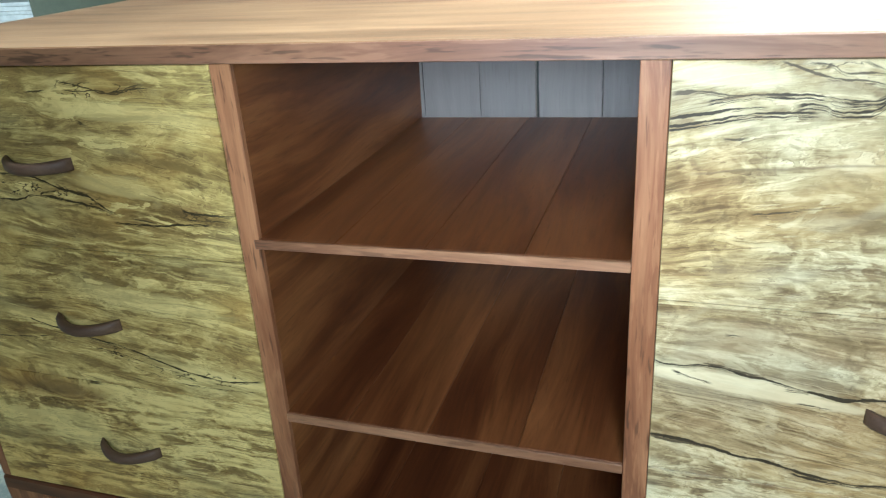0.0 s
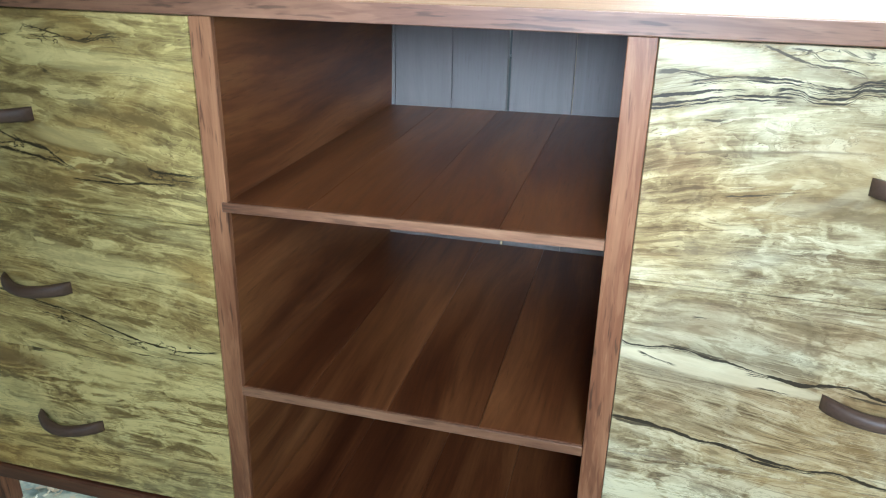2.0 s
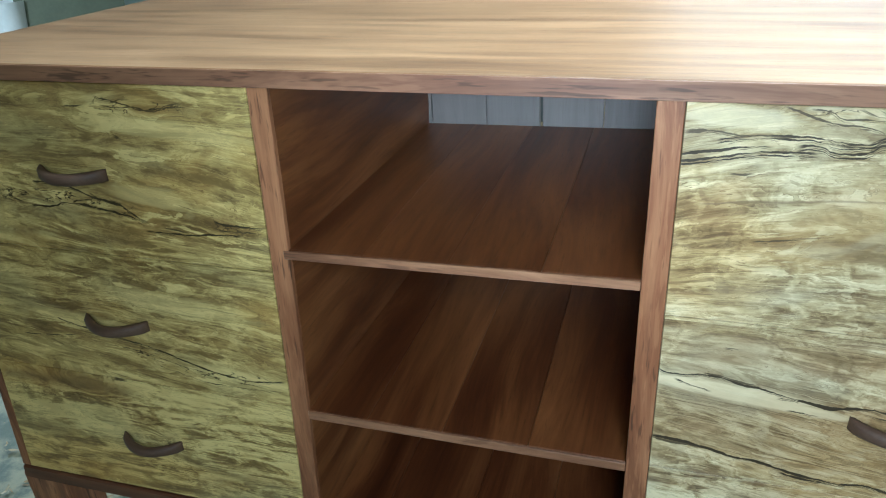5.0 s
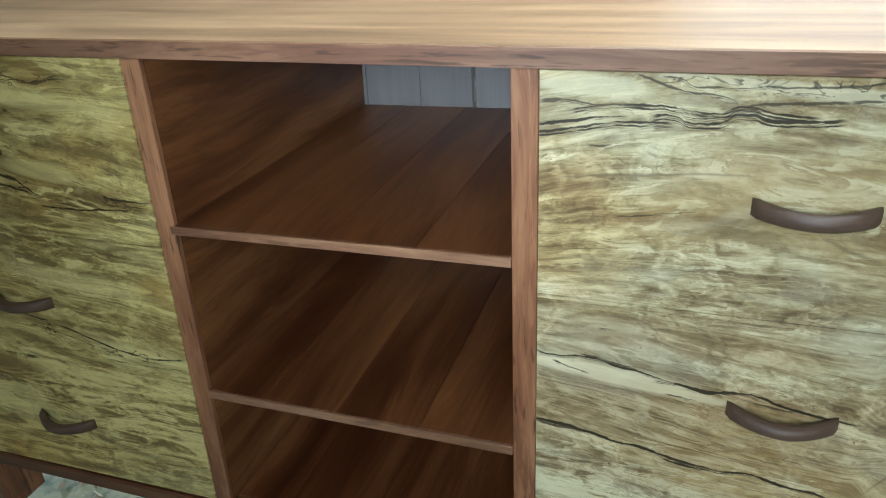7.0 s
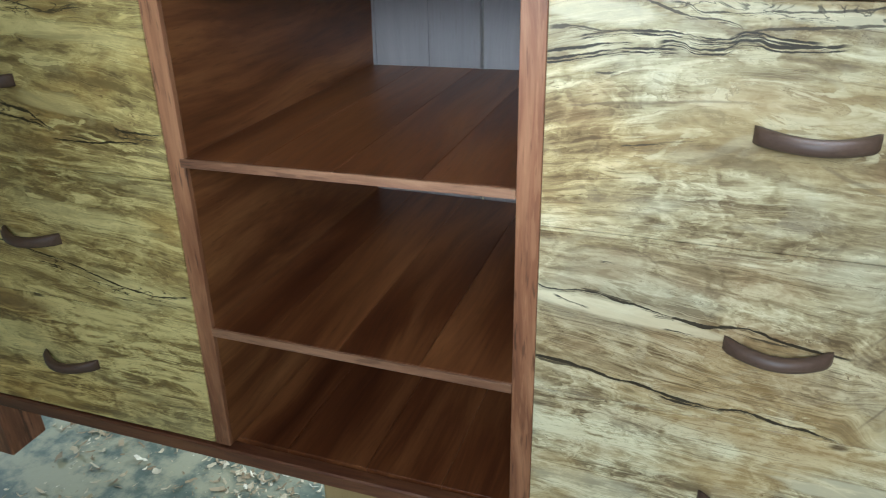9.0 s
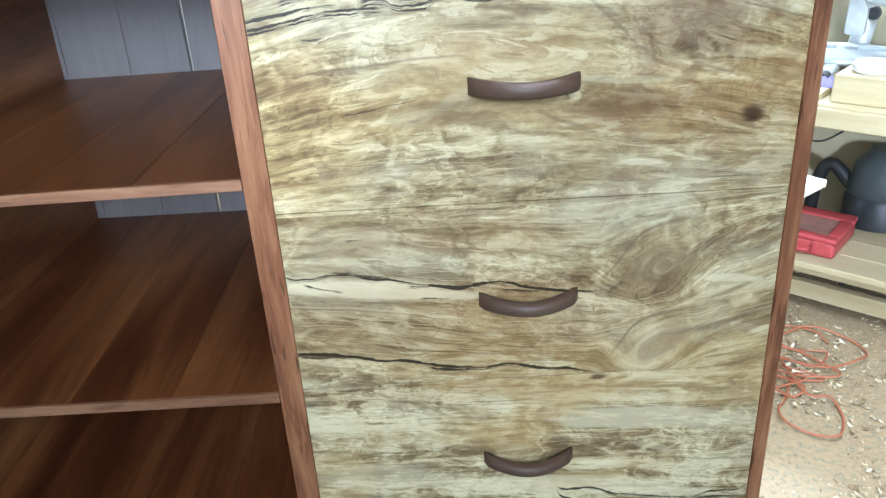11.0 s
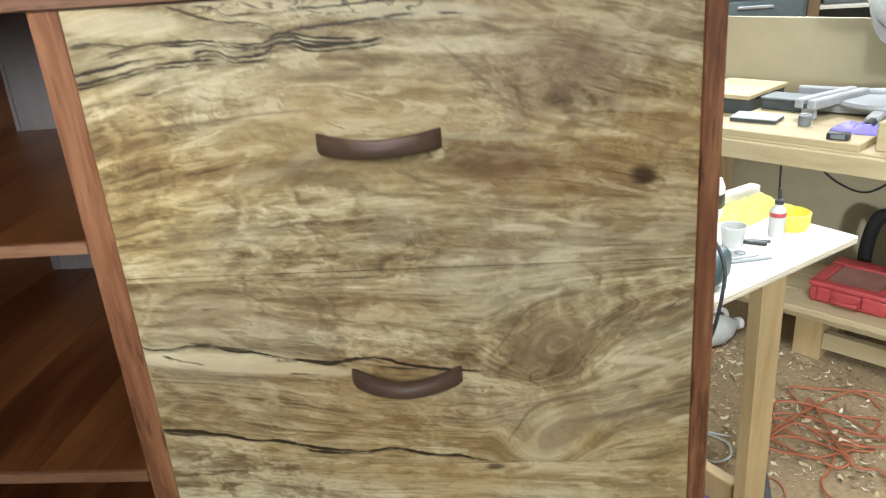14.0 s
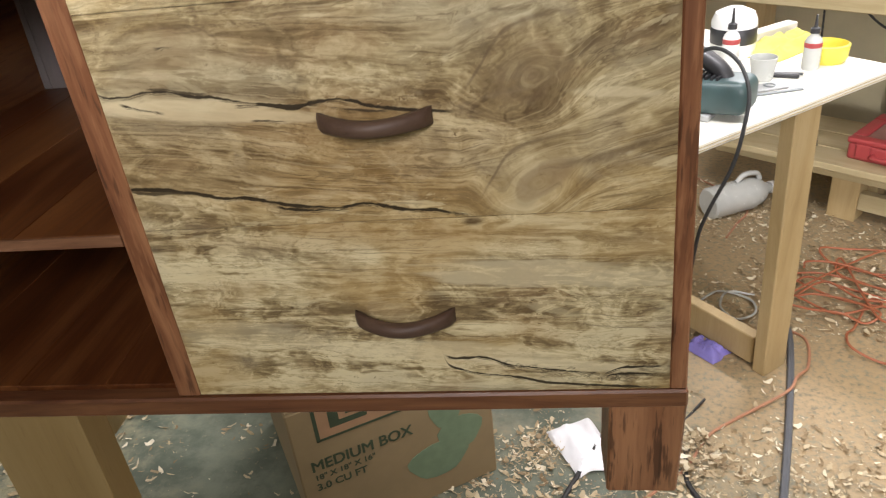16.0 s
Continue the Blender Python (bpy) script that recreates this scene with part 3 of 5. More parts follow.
ground_col = concrete.mix(n_fine.step(0.60, 0.70) * 0.25, ground_col, (0.55, 0.44, 0.27))
concrete_floor = concrete.out(ground_col, n_fine * 0.2 + 0.5, n_fine + n_mid, 0.4, 0.004)

wall_paint = plain("beige_wall_paint", (0.50, 0.46, 0.33), 0.7, scale=6, vary=0.08, place="world")
wall_teal = plain("grey_teal_wall_paint", (0.30, 0.36, 0.34), 0.7, scale=5, vary=0.1, place="world")
ceiling_paint = plain("white_ceiling_paint", (0.72, 0.70, 0.64), 0.8, scale=5, vary=0.05, place="world")
door_paint = plain("grey_green_door_paint", (0.42, 0.50, 0.48), 0.45, scale=8, vary=0.07, place="world")
X0, X1, Y0, Y1 = -6.6, 5.2, -3.0, 6.9
structure(obj("floor", block(X0, X1, Y0, Y1, -0.1, 0, 0), concrete_floor), "worn green-grey painted concrete floor covered in sawdust", "floor")
structure(obj("ceiling", block(X0, X1, Y0, Y1, CEIL, CEIL + 0.1, 0), ceiling_paint), "plain white painted garage ceiling", "ceiling")
structure(obj("wall_back", block(X0, X1, Y1, Y1 + 0.12, -0.1, CEIL + 0.1, 0), wall_teal), "grey painted back wall of the garage", "wall")
structure(obj("wall_front", block(X0, X1, Y0 - 0.12, Y0, -0.1, CEIL + 0.1, 0), wall_paint), "beige painted front wall of the garage", "wall")
structure(obj("wall_left", block(X0 - 0.12, X0, Y0, Y1, -0.1, CEIL + 0.1, 0), wall_teal), "grey painted side wall of the garage", "wall")
structure(obj("wall_right", block(X1, X1 + 0.12, Y0, Y1, -0.1, CEIL + 0.1, 0), wall_paint), "beige painted side wall of the garage", "wall")

lamp_glow = Mat("lamp_diffuser", 0.5, colour=(0.9, 0.9, 0.85))
lamp_glow.b.inputs["Emission Color"].default_value = (1.0, 0.95, 0.84, 1)
lamp_glow.b.inputs["Emission Strength"].default_value = 6.0
white_metal = plain("white_enamel", (0.75, 0.75, 0.72), 0.35)
for fx, fy, fl, ft, fp in FITTINGS:
    lamp = thing("ceiling_light", "white fluorescent ceiling light fitting switched on, out of view", "light", pose(fx, fy, CEIL, 0, 0, ft), "ceiling lights")
    part("housing", block(-fl / 2 - 0.03, fl / 2 + 0.03, -0.16, 0.16, -0.06, 0, 0.008), white_metal, lamp)
    for ty in (-0.07, 0.07):
        part("tube", tube([(-fl / 2, ty, -0.085), (fl / 2, ty, -0.085)], 0.018, 10, per=1), lamp_glow.m, lamp, "glowing white tube")

# garage door: four tall ribbed sections with a groove line in each
gd = thing("garage_door_1", "closed grey-green sectional garage door", "garage door", kind="structure")
for i in range(5):
    z0, z1 = 0.02 + i * 0.47, 0.02 + (i + 1) * 0.47 - 0.012
    bm = block(-6.3, 1.15, Y1 - 0.075, Y1 - 0.02, z0, z1, 0.008, 2)
    for zz in (z0 + 0.10, z0 + 0.16, z0 + 0.31):
        block(-6.28, 1.13, Y1 - 0.083, Y1 - 0.074, zz, zz + 0.022, 0.003, 1, bm)
    part("section", bm, door_paint, gd)

# ---- the sideboard ----
TOP0, TOP1, DEPTH = 1.472, 1.488, 0.440
side = thing("sideboard", "red-brown wooden sideboard with spalted maple drawers, raised on a trestle", "sideboard", pose(0.159, 0, 0.843))
MID = 0.159


def flare(co):
    """The ends, and the left-hand divider, lean out a little towards the foot."""
    f = max(0.0, (TOP0 - co.z) / 0.505)
    if co.x < 0.1:
        end = max(0.0, min(1.0, (-0.03 - co.x) / 0.37))
        return Vector((co.x - 0.0125 * f**1.4 - 0.013 * f * end, co.y, co.z - 0.007 * end * max(0.0, f - 0.9) / 0.1))
    return Vector((co.x + 0.0135 * f * max(0.0, min(1.0, (co.x - 0.34) / 0.38)), co.y, co.z))


def tall(bm, cuts=5):
    """Level cuts, so that a lean can bend a long upright."""
    for i in range(1, cuts + 1):
        z = 0.967 + i * (TOP0 - 0.967) / (cuts + 1)
        bmesh.ops.bisect_plane(bm, geom=list(bm.verts) + list(bm.edges) + list(bm.faces), plane_co=(0, 0, z), plane_no=(0, 0, 1))
    return bm


def side_part(name, bm, mat, label="", parent=None, smooth=False):
    ob = part(name, moved(bm, Matrix.Translation((-MID, 0, -0.843))), mat, parent or side, label, smooth)
    return ob


side_part("top", block(-0.421, 0.7368, -0.005, DEPTH - 0.006, TOP0, TOP1, 0.0012, 2), top_wood, "glossy reddish brown top board")
side_part("front_edge", block(-0.4205, 0.7364, -0.0064, -0.0053, TOP0 + 0.0006, TOP1 - 0.0008, 0.0003), case_x, "reddish brown front edge of the top")
side_part("side_panel", sheared(block(0.7225, 0.736, 0.0, DEPTH - 0.006, 0.967, TOP0 - 0.0005), flare), case_z)
side_part("side_panel", sheared(tall(block(-0.419, -0.4045, 0.0, DEPTH - 0.006, 0.967, TOP0 - 0.0005)), flare), case_z)
for d0, d1 in ((0.3185, 0.3385), (-0.0195, -0.0003)):
    toe = 0.014 if d0 < 0 else -0.010
    side_part("divider", sheared(sheared(tall(block(d0, d1, 0.0065, DEPTH - 0.018, 0.967, TOP0 - 0.0005, 0)), flare), lambda c: Vector((c.x + toe * c.y, c.y, c.z))), case_y)
    side_part("edge_strip", sheared(tall(block(d0 - 0.0002, d1 + 0.0002, 0.0, 0.0062, 0.967, TOP0 - 0.0005, 0.0006)), flare), case_z, "upright front edge strip")
side_part("bottom_rail", sheared(tall(block(-0.419, 0.737, -0.002, 0.016, 0.949, 0.967, 0.002), 0), flare), bottom_wood, "reddish brown bottom rail")


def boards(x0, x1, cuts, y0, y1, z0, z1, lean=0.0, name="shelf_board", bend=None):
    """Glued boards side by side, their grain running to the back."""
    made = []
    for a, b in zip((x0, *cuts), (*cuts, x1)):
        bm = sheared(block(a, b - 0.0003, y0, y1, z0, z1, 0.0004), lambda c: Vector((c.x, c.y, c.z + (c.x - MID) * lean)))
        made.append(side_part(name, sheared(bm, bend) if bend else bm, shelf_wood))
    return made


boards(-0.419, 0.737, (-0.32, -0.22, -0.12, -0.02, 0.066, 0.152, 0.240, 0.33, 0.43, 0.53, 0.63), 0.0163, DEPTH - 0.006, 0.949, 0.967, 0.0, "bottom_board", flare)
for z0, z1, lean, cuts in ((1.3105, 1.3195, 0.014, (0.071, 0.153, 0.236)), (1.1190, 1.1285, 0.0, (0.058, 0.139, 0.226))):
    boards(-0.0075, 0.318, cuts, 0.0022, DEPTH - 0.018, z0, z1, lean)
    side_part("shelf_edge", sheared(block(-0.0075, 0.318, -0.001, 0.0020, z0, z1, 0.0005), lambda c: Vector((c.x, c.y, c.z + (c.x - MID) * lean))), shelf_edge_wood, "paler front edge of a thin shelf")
joints = (-0.40, -0.30, -0.19, -0.08, 0.009, 0.088, 0.166, 0.248, 0.330, 0.44, 0.55, 0.64, 0.7215)
for b0, b1 in zip(joints, joints[1:]):
    gap = {0.088: 0.0042, 0.166: 0.0012}.get(b0, 0.0005)
    side_part("back_board", block(b0, b1 - gap, DEPTH - 0.0175, DEPTH - 0.008, 0.9685, TOP0 - 0.001, 0.0006), back_wood)


def leg(cx0, cy0, mirror):
    """A short square foot that tapers to the ground."""
    bm = block(-0.0315, 0.0315, -0.03, 0.03, 0.843, 0.9485 - (0.006 if cx0 < 0 else 0.0), 0.002)
    for v in bm.verts:
        k = 1 - 0.03 * (0.9485 - v.co.z) / 0.1
        v.co.x, v.co.y = v.co.x * k + cx0 - mirror * 0.002 * (0.9485 - v.co.z) / 0.1, v.co.y * k + cy0
    side_part("leg", bm, case_z)


for lx, mi in ((0.7205, 1), (-0.4240, -1)):
    for ly in (0.034, DEPTH - 0.034):
        leg(lx, ly, mi)


def handle(cx0, ztop, parent, length=0.079, height=0.0128):
    """A bent bow of dark wood, ends against the drawer."""
    bm = bmesh.new()
    n, rings = 22, []
    for i in range(n + 1):
        u = i / n
        bow = math.sin(math.pi * u)
        tip = min(1.0, 6.0 * min(u, 1 - u) + 0.72)
        out, thick, h = 0.0185 * bow**0.85, 0.0098 * tip, height * (1.0 - 0.16 * bow) * (0.9 + 0.1 * tip)
        y1, y0, zc, e = -out + 0.0035, -out - thick + 0.0035, -height / 2 - 0.0012 * bow, 0.0026
        rings.append([bm.verts.new(((u - 0.5) * length, min(y, -0.0004), z)) for y, z in ((y1, zc - h / 2 + e * 0.6), (y1 - e * 0.6, zc - h / 2), (y0 + e, zc - h / 2), (y0, zc - h / 2 + e), (y0, zc + h / 2 - e), (y0 + e, zc + h / 2), (y1 - e * 0.6, zc + h / 2), (y1, zc + h / 2 - e * 0.6))])
    for a, b in zip(rings, rings[1:]):
        for i in range(8):
            bm.faces.new((a[i], a[(i + 1) % 8], b[(i + 1) % 8], b[i]))
    bm.faces.new(rings[0][::-1])
    bm.faces.new(rings[-1])
    bmesh.ops.recalc_face_normals(bm, faces=bm.faces)
    moved(bm, Matrix.Translation((cx0, 0.0, ztop)))
    ob = side_part("handle", bm, handle_wood, "dark curved wooden pull", parent, True)
    ob.data.set_sharp_from_angle(angle=radians(70))
    return ob


J12, J23 = 1.2925, 1.1315
for x0, x1, mat, hx in ((0.3392, 0.7222, maple_right, (0.5265, 0.530, 0.5305)), (-0.4042, -0.0201, maple_left, (-0.2265, -0.2235, -0.2185))):
    for (z0, z1), h, hz in zip(((J12 + 0.00025, TOP0 - 0.0012), (J23 + 0.00025, J12 - 0.00025), (0.9685, J23 - 0.00025)), hx, (1.388, 1.2165, 1.0535)):
        d = side_part("drawer", sheared(block(x0, x1, -0.0005, 0.018, z0, z1, 0.0004), flare), mat, "spalted maple drawer with dark ink lines")
        handle(h, hz, d)

# ---- the trestle below it ----
trestle = thing("trestle", "bare pine trestle under the middle of the sideboard", "trestle", pose(0.16, 0.2, 0))
part("post", block(-0.062, 0.042, -0.19, -0.152, 0, 0.9485), shaded_pine, trestle)
part("beam", block(-0.03, 0.03, -0.1515, 0.20, 0.86, 0.9485), pine_x, trestle)
part("foot", block(-0.30, 0.0, -0.235, -0.1905, 0.0, 0.038), pine_x, trestle)
part("plank", moved(block(-0.07, 0.09, -0.17, 0.14, 0, 0.010), pose(0.10, 0.02, 0.9385, 0, 0, 0)), white_metal, trestle, "whitewashed offcut board")

# ---- more materials ----
cardboard = plain("brown_cardboard", (0.31, 0.225, 0.12), 0.8, scale=14, vary=0.1)
board_tan = plain("tan_hardboard", (0.46, 0.41, 0.27), 0.6, scale=9, vary=0.08)
ink_green = plain("dark_green_print", (0.055, 0.075, 0.04), 0.8, vary=0.15)
pale_green = plain("pale_green_print", (0.19, 0.26, 0.16), 0.8, vary=0.15)
ink_red = plain("faded_red_print", (0.40, 0.235, 0.13), 0.8, vary=0.1)
black_rubber = plain("black_rubber", (0.022, 0.022, 0.022), 0.55)
black_plastic = plain("black_plastic", (0.03, 0.03, 0.032), 0.4)
dark_iron = plain("dark_machine_paint", (0.06, 0.07, 0.072), 0.45)
grey_iron = plain("grey_machine_paint", (0.16, 0.18, 0.18), 0.45)
cast_metal = plain("cast_aluminium", (0.42, 0.43, 0.43), 0.45, 0.5)
white_plastic = plain("white_plastic", (0.78, 0.78, 0.76), 0.4, vary=0.05)
clear_plastic = plain("milky_plastic", (0.48, 0.49, 0.46), 0.25, vary=0.06)
red_plastic = plain("red_plastic", (0.40, 0.060, 0.060), 0.42)
yellow_cloth = plain("yellow_cloth", (0.58, 0.53, 0.12), 0.85, bump=0.4)
yellow_plastic = plain("yellow_plastic", (0.72, 0.63, 0.08), 0.45)
purple_cloth = plain("purple_nitrile", (0.26, 0.22, 0.62), 0.5, bump=0.2)
green_tool = plain("green_tool_plastic", (0.05, 0.085, 0.085), 0.4)
orange_cord = plain("orange_cord", (0.37, 0.12, 0.052), 0.5)
brown_cord = plain("brown_cord", (0.42, 0.20, 0.11), 0.5)
grey_hose = plain("grey_hose", (0.10, 0.105, 0.115), 0.5)
paper = plain("white_paper", (0.82, 0.82, 0.84), 0.8, vary=0.04)
white_top = plain("white_melamine", (0.70, 0.68, 0.60), 0.45, scale=12, vary=0.06)
blue_grey = plain("blue_grey_paint", (0.105, 0.135, 0.14), 0.5)
brown_ply = plain("brown_plywood", (0.20, 0.13, 0.07), 0.6, scale=10)
chip_mat = Mat("wood_shavings", 0.75)
chip_mat.out(chip_mat.island().ramp((0.0, (0.22, 0.15, 0.075)), (0.5, (0.44, 0.34, 0.20)), (0.85, (0.60, 0.51, 0.34)), (1.0, (0.80, 0.73, 0.56))))
chip_mat = chip_mat.m


# ---- the carton on the floor ----
def lettering(name, words, size, x, z, parent, mat, shear=0.0):
    """Words in the built-in font as a thin mesh on a face that looks along -y."""
    cu = bpy.data.curves.new(name, "FONT")
    cu.body, cu.size, cu.extrude, cu.offset = words, size, 0.0004, 0.0
    tmp = bpy.data.objects.new(name, cu)
    scene.collection.objects.link(tmp)
    me = bpy.data.meshes.new_from_object(tmp.evaluated_get(bpy.context.evaluated_depsgraph_get()))
    bpy.data.objects.remove(tmp)
    fat = bmesh.new()
    for sx, sy in ((-1, 0), (1, 0), (0, -1), (0, 1)):
        copy = me.copy()
        copy.transform(Matrix.Translation((sx * size * 0.022, sy * size * 0.014, (sx + 2 * sy) * 0.00003)))
        fat.from_mesh(copy)
        bpy.data.meshes.remove(copy)
    fat.to_mesh(me)
    fat.free()
    me.transform(pose(x, -0.0016, z, 90, 0, 0))
    me.materials.clear()
    me.materials.append(mat)
    ob = new(name, me)
    ob.parent = parent
    return ob


carton = thing("cardboard_box", "brown cardboard moving box with green print, on the floor", "box", pose(0.513, 0.816, 0, 0, 0, 30))
part("body", block(-0.457, 0, 0, 0.457, 0, 0.392, 0.004), cardboard, carton)
for fy0, fy1 in ((0.002, 0.226), (0.231, 0.455)):
    part("flap", block(-0.455, -0.002, fy0, fy1, 0.3925, 0.3965, 0.0015), cardboard, carton)
word = lettering("lettering", "MEDIUM BOX", 0.040, -0.430, 0.222, carton, ink_green)
me_x = max(v.co.x for v in word.data.vertices)
word.data.transform(Matrix.Translation((-0.430, 0, 0)) @ Matrix.Diagonal((0.232 / (me_x + 0.430), 1, 1, 1)) @ Matrix.Translation((0.430, 0, 0)))
lettering("lettering", "18\" X 18\" X 16\"", 0.021, -0.428, 0.196, carton, ink_green)
lettering("lettering", "3.0 CU FT", 0.027, -0.428, 0.166, carton, ink_green)
bm = block(-0.405, -0.215, -0.0012, 0.001, 0.296, 0.302, 0)
for a, b, c, d in ((-0.405, -0.397, 0.296, 0.39), (-0.223, -0.215, 0.296, 0.39)):
    block(a, b, -0.0012, 0.001, c, d, 0, 1, bm)
part("printed_frame", bm, ink_green, carton)
bm = block(-0.372, -0.350, -0.0012, 0.001, 0.335, 0.388, 0)
block(-0.372, -0.290, -0.0012, 0.001, 0.322, 0.336, 0, 1, bm)
block(-0.335, -0.250, -0.0012, 0.001, 0.345, 0.357, 0, 1, bm)
part("printed_mark", bm, ink_green, carton)
part("printed_panel", block(-0.397, -0.223, -0.0008, 0.001, 0.302, 0.388, 0), ink_red, carton)
for ox, oz, rx2, rz2 in ((-0.145, 0.115, 0.075, 0.052), (-0.085, 0.17, 0.055, 0.05), (-0.115, 0.25, 0.04, 0.05)):
    pts = [(ox + rx2 * math.cos(a) * (1 + 0.12 * math.sin(3 * a)), oz + rz2 * math.sin(a)) for a in [i * math.tau / 18 for i in range(18)]]
    bm = prism(pts, 0.002)
    part("printed_picture", moved(bm, Matrix.Translation((0, -0.001 - oz * 0.001, 0))), pale_green, carton)

# ---- the white-topped work table and what lies on it ----
TX, TY, TR = 1.352, 1.035, 36.9
tab = thing("work_table", "work table with a white plywood top on bare pine legs", "table", pose(TX, TY, 0, 0, 0, TR))
part("tabletop", block(-0.60, 0, 0, 0.56, 0.862, 0.88, 0.002), white_top, tab, "white painted plywood top")
for pz in (0.8665, 0.8725):
    part("ply_line", block(-0.598, -0.002, -0.0008, 0.0005, pz, pz + 0.0016, 0), pine_x, tab, "bare ply line along the edge")


def table_leg(x, y, sx, sy):
    bm = block(-0.044, 0.044, -0.019, 0.019, 0, 0.862, 0.003)
    for v in bm.verts:
        k = 1 - v.co.z / 0.862
        v.co.x += x + sx * k
        v.co.y += y + sy * k
    part("leg", bm, pine, tab)


for x, y, sx, sy in ((-0.047, 0.165, 0.055, 0.02), (-0.52, 0.10, 0.0, 0.0), (-0.50, 0.50, 0.0, 0.0)):
    table_leg(x, y, sx, sy)
part("apron", block(-0.58, -0.02, 0.186, 0.222, 0.775, 0.8615, 0.003), pine_x, tab)
part("stretcher", block(-0.03, 0.008, 0.215, 0.60, 0.012, 0.10, 0.003), pine, tab, "low pine stretcher near the floor")


def on_table(x, y, turn=0.0):
    return pose(x, y, 0.88, 0, 0, turn)


def glue_bottle(x, y, h, r, m_body, tall_tip, turn=0):
    b = thing("glue_bottle", "white glue bottle with black nozzle and red band on a table", "bottle", on_table(x, y, turn), "glue bottles")
    part("body", lathe([(0, 0), (r * 0.94, 0.0), (r, 0.004), (r, h * 0.72), (r * 0.85, h * 0.82), (r * 0.5, h * 0.90), (r * 0.42, h), (0, h)], 20), m_body, b, smooth=True)
    part("label", lathe([(r * 1.01, h * 0.60), (r * 1.02, h * 0.605), (r * 1.02, h * 0.72), (r * 1.01, h * 0.725)], 20), red_plastic, b, "red label band", True)
    part("cap", lathe([(r * 0.55, h * 0.96), (r * 0.55, h * 1.08), (r * 0.22, h * 1.12), (r * 0.12, h + tall_tip), (0, h + tall_tip)], 14), black_plastic, b, "black pointed nozzle", True)


glue_bottle(1.19, 1.055, 0.075, 0.0165, clear_plastic, 0.032)
glue_bottle(1.045, 1.105, 0.082, 0.017, white_plastic, 0.038)

jar = thing("plastic_tub", "white plastic tub with black label on the table", "tub", on_table(1.07, 1.19))
part("body", lathe([(0, 0), (0.043, 0), (0.047, 0.006), (0.047, 0.075), (0.040, 0.092), (0.018, 0.102), (0, 0.103)], 24), white_plastic, jar, smooth=True)
part("label", lathe([(0.0472, 0.03), (0.0480, 0.031), (0.0480, 0.062), (0.0472, 0.063)], 24), black_plastic, jar, "black label", True)

cup = thing("plastic_cup", "small clear plastic cup on the white table", "cup", on_table(1.085, 1.01))
part("body", lathe([(0, 0), (0.020, 0), (0.026, 0.045), (0.0245, 0.045), (0.0185, 0.003), (0, 0.003)], 20), clear_plastic, cup, smooth=True)

tub = thing("yellow_sponge_holder", "bright yellow plastic holder on the white table", "holder", on_table(1.235, 1.10, 20))
part("body", lathe([(0, 0), (0.034, 0), (0.040, 0.010), (0.042, 0.036), (0.038, 0.038), (0.034, 0.012), (0, 0.010)], 20), yellow_plastic, tub, smooth=True)


def crumple(name, label, cat, m, w, d, h, mat, seed, n=18, kind="", group=""):
    """A soft sheet in folds, lying on something."""
    ob = thing(name, label, cat, m)
    bm = bmesh.new()
    bmesh.ops.create_grid(bm, x_segments=n, y_segments=n, size=0.5)
    for v in bm.verts:
        x, y = v.co.x, v.co.y
        e = max(0.0, 1 - (2 * max(abs(x), abs(y))) ** 4)
        z = (noise.noise(Vector((x * 3.2, y * 3.2, seed))) * 0.5 + 0.5) * h * e + abs(noise.noise(Vector((x * 8, y * 8, seed + 3)))) * h * 0.5 * e
        bend = 1 + 0.22 * noise.noise(Vector((x * 2, y * 2, seed + 7)))
        v.co = (x * w * bend, y * d * bend, z + 0.002)
    geo = bmesh.ops.solidify(bm, geom=list(bm.faces), thickness=0.0015)
    part("cloth", bm, mat, ob, smooth=True)
    return ob


crumple("yellow_rag", "crumpled bright yellow rag on the white table", "rag", on_table(1.185, 1.21, -50), 0.10, 0.20, 0.035, yellow_cloth, 2.0)
offcut = thing("wood_offcut", "pale wooden offcut on the white table", "offcut", on_table(1.17, 1.30, -55))
part("stick", block(-0.015, 0.015, -0.09, 0.09, 0.0, 0.022, 0.002), white_top, offcut)

sander = thing("power_sander", "dark green electric sander with black cord on the table", "power tool", on_table(0.915, 0.865, -35))
bm = block(-0.13, 0.115, -0.05, 0.05, 0.012, 0.072, 0.020, 4)
sheared(bm, lambda c: Vector((c.x, c.y * (1 - 0.30 * (max(0, c.x) / 0.115) ** 2), c.z - 0.012 * (max(0, c.x) / 0.115) ** 2 + 0.010 * (c.x / 0.1))))
part("housing", bm, green_tool, sander, "dark grey-green plastic housing", True)
part("sole", block(-0.115, 0.06, -0.046, 0.046, 0, 0.012, 0.002), cast_metal, sander)
part("grip", tube([(-0.09, 0, 0.055), (-0.07, 0, 0.098), (0.0, 0, 0.108), (0.05, 0, 0.085), (0.07, 0, 0.06)], 0.016, 10), black_plastic, sander, smooth=True)
for i in range(5):
    part("vent_slot", block(0.02 + i * 0.010, 0.025 + i * 0.010, -0.030, 0.030, 0.0675, 0.0765, 0.0005), black_plastic, sander)
cord = part("cord", bmesh.new(), black_rubber, sander, "black rubber cord")
inv = (Matrix.Translation((0.915, 0.865, 0.88)) @ pose(0, 0, 0, 0, 0, -35)).inverted()
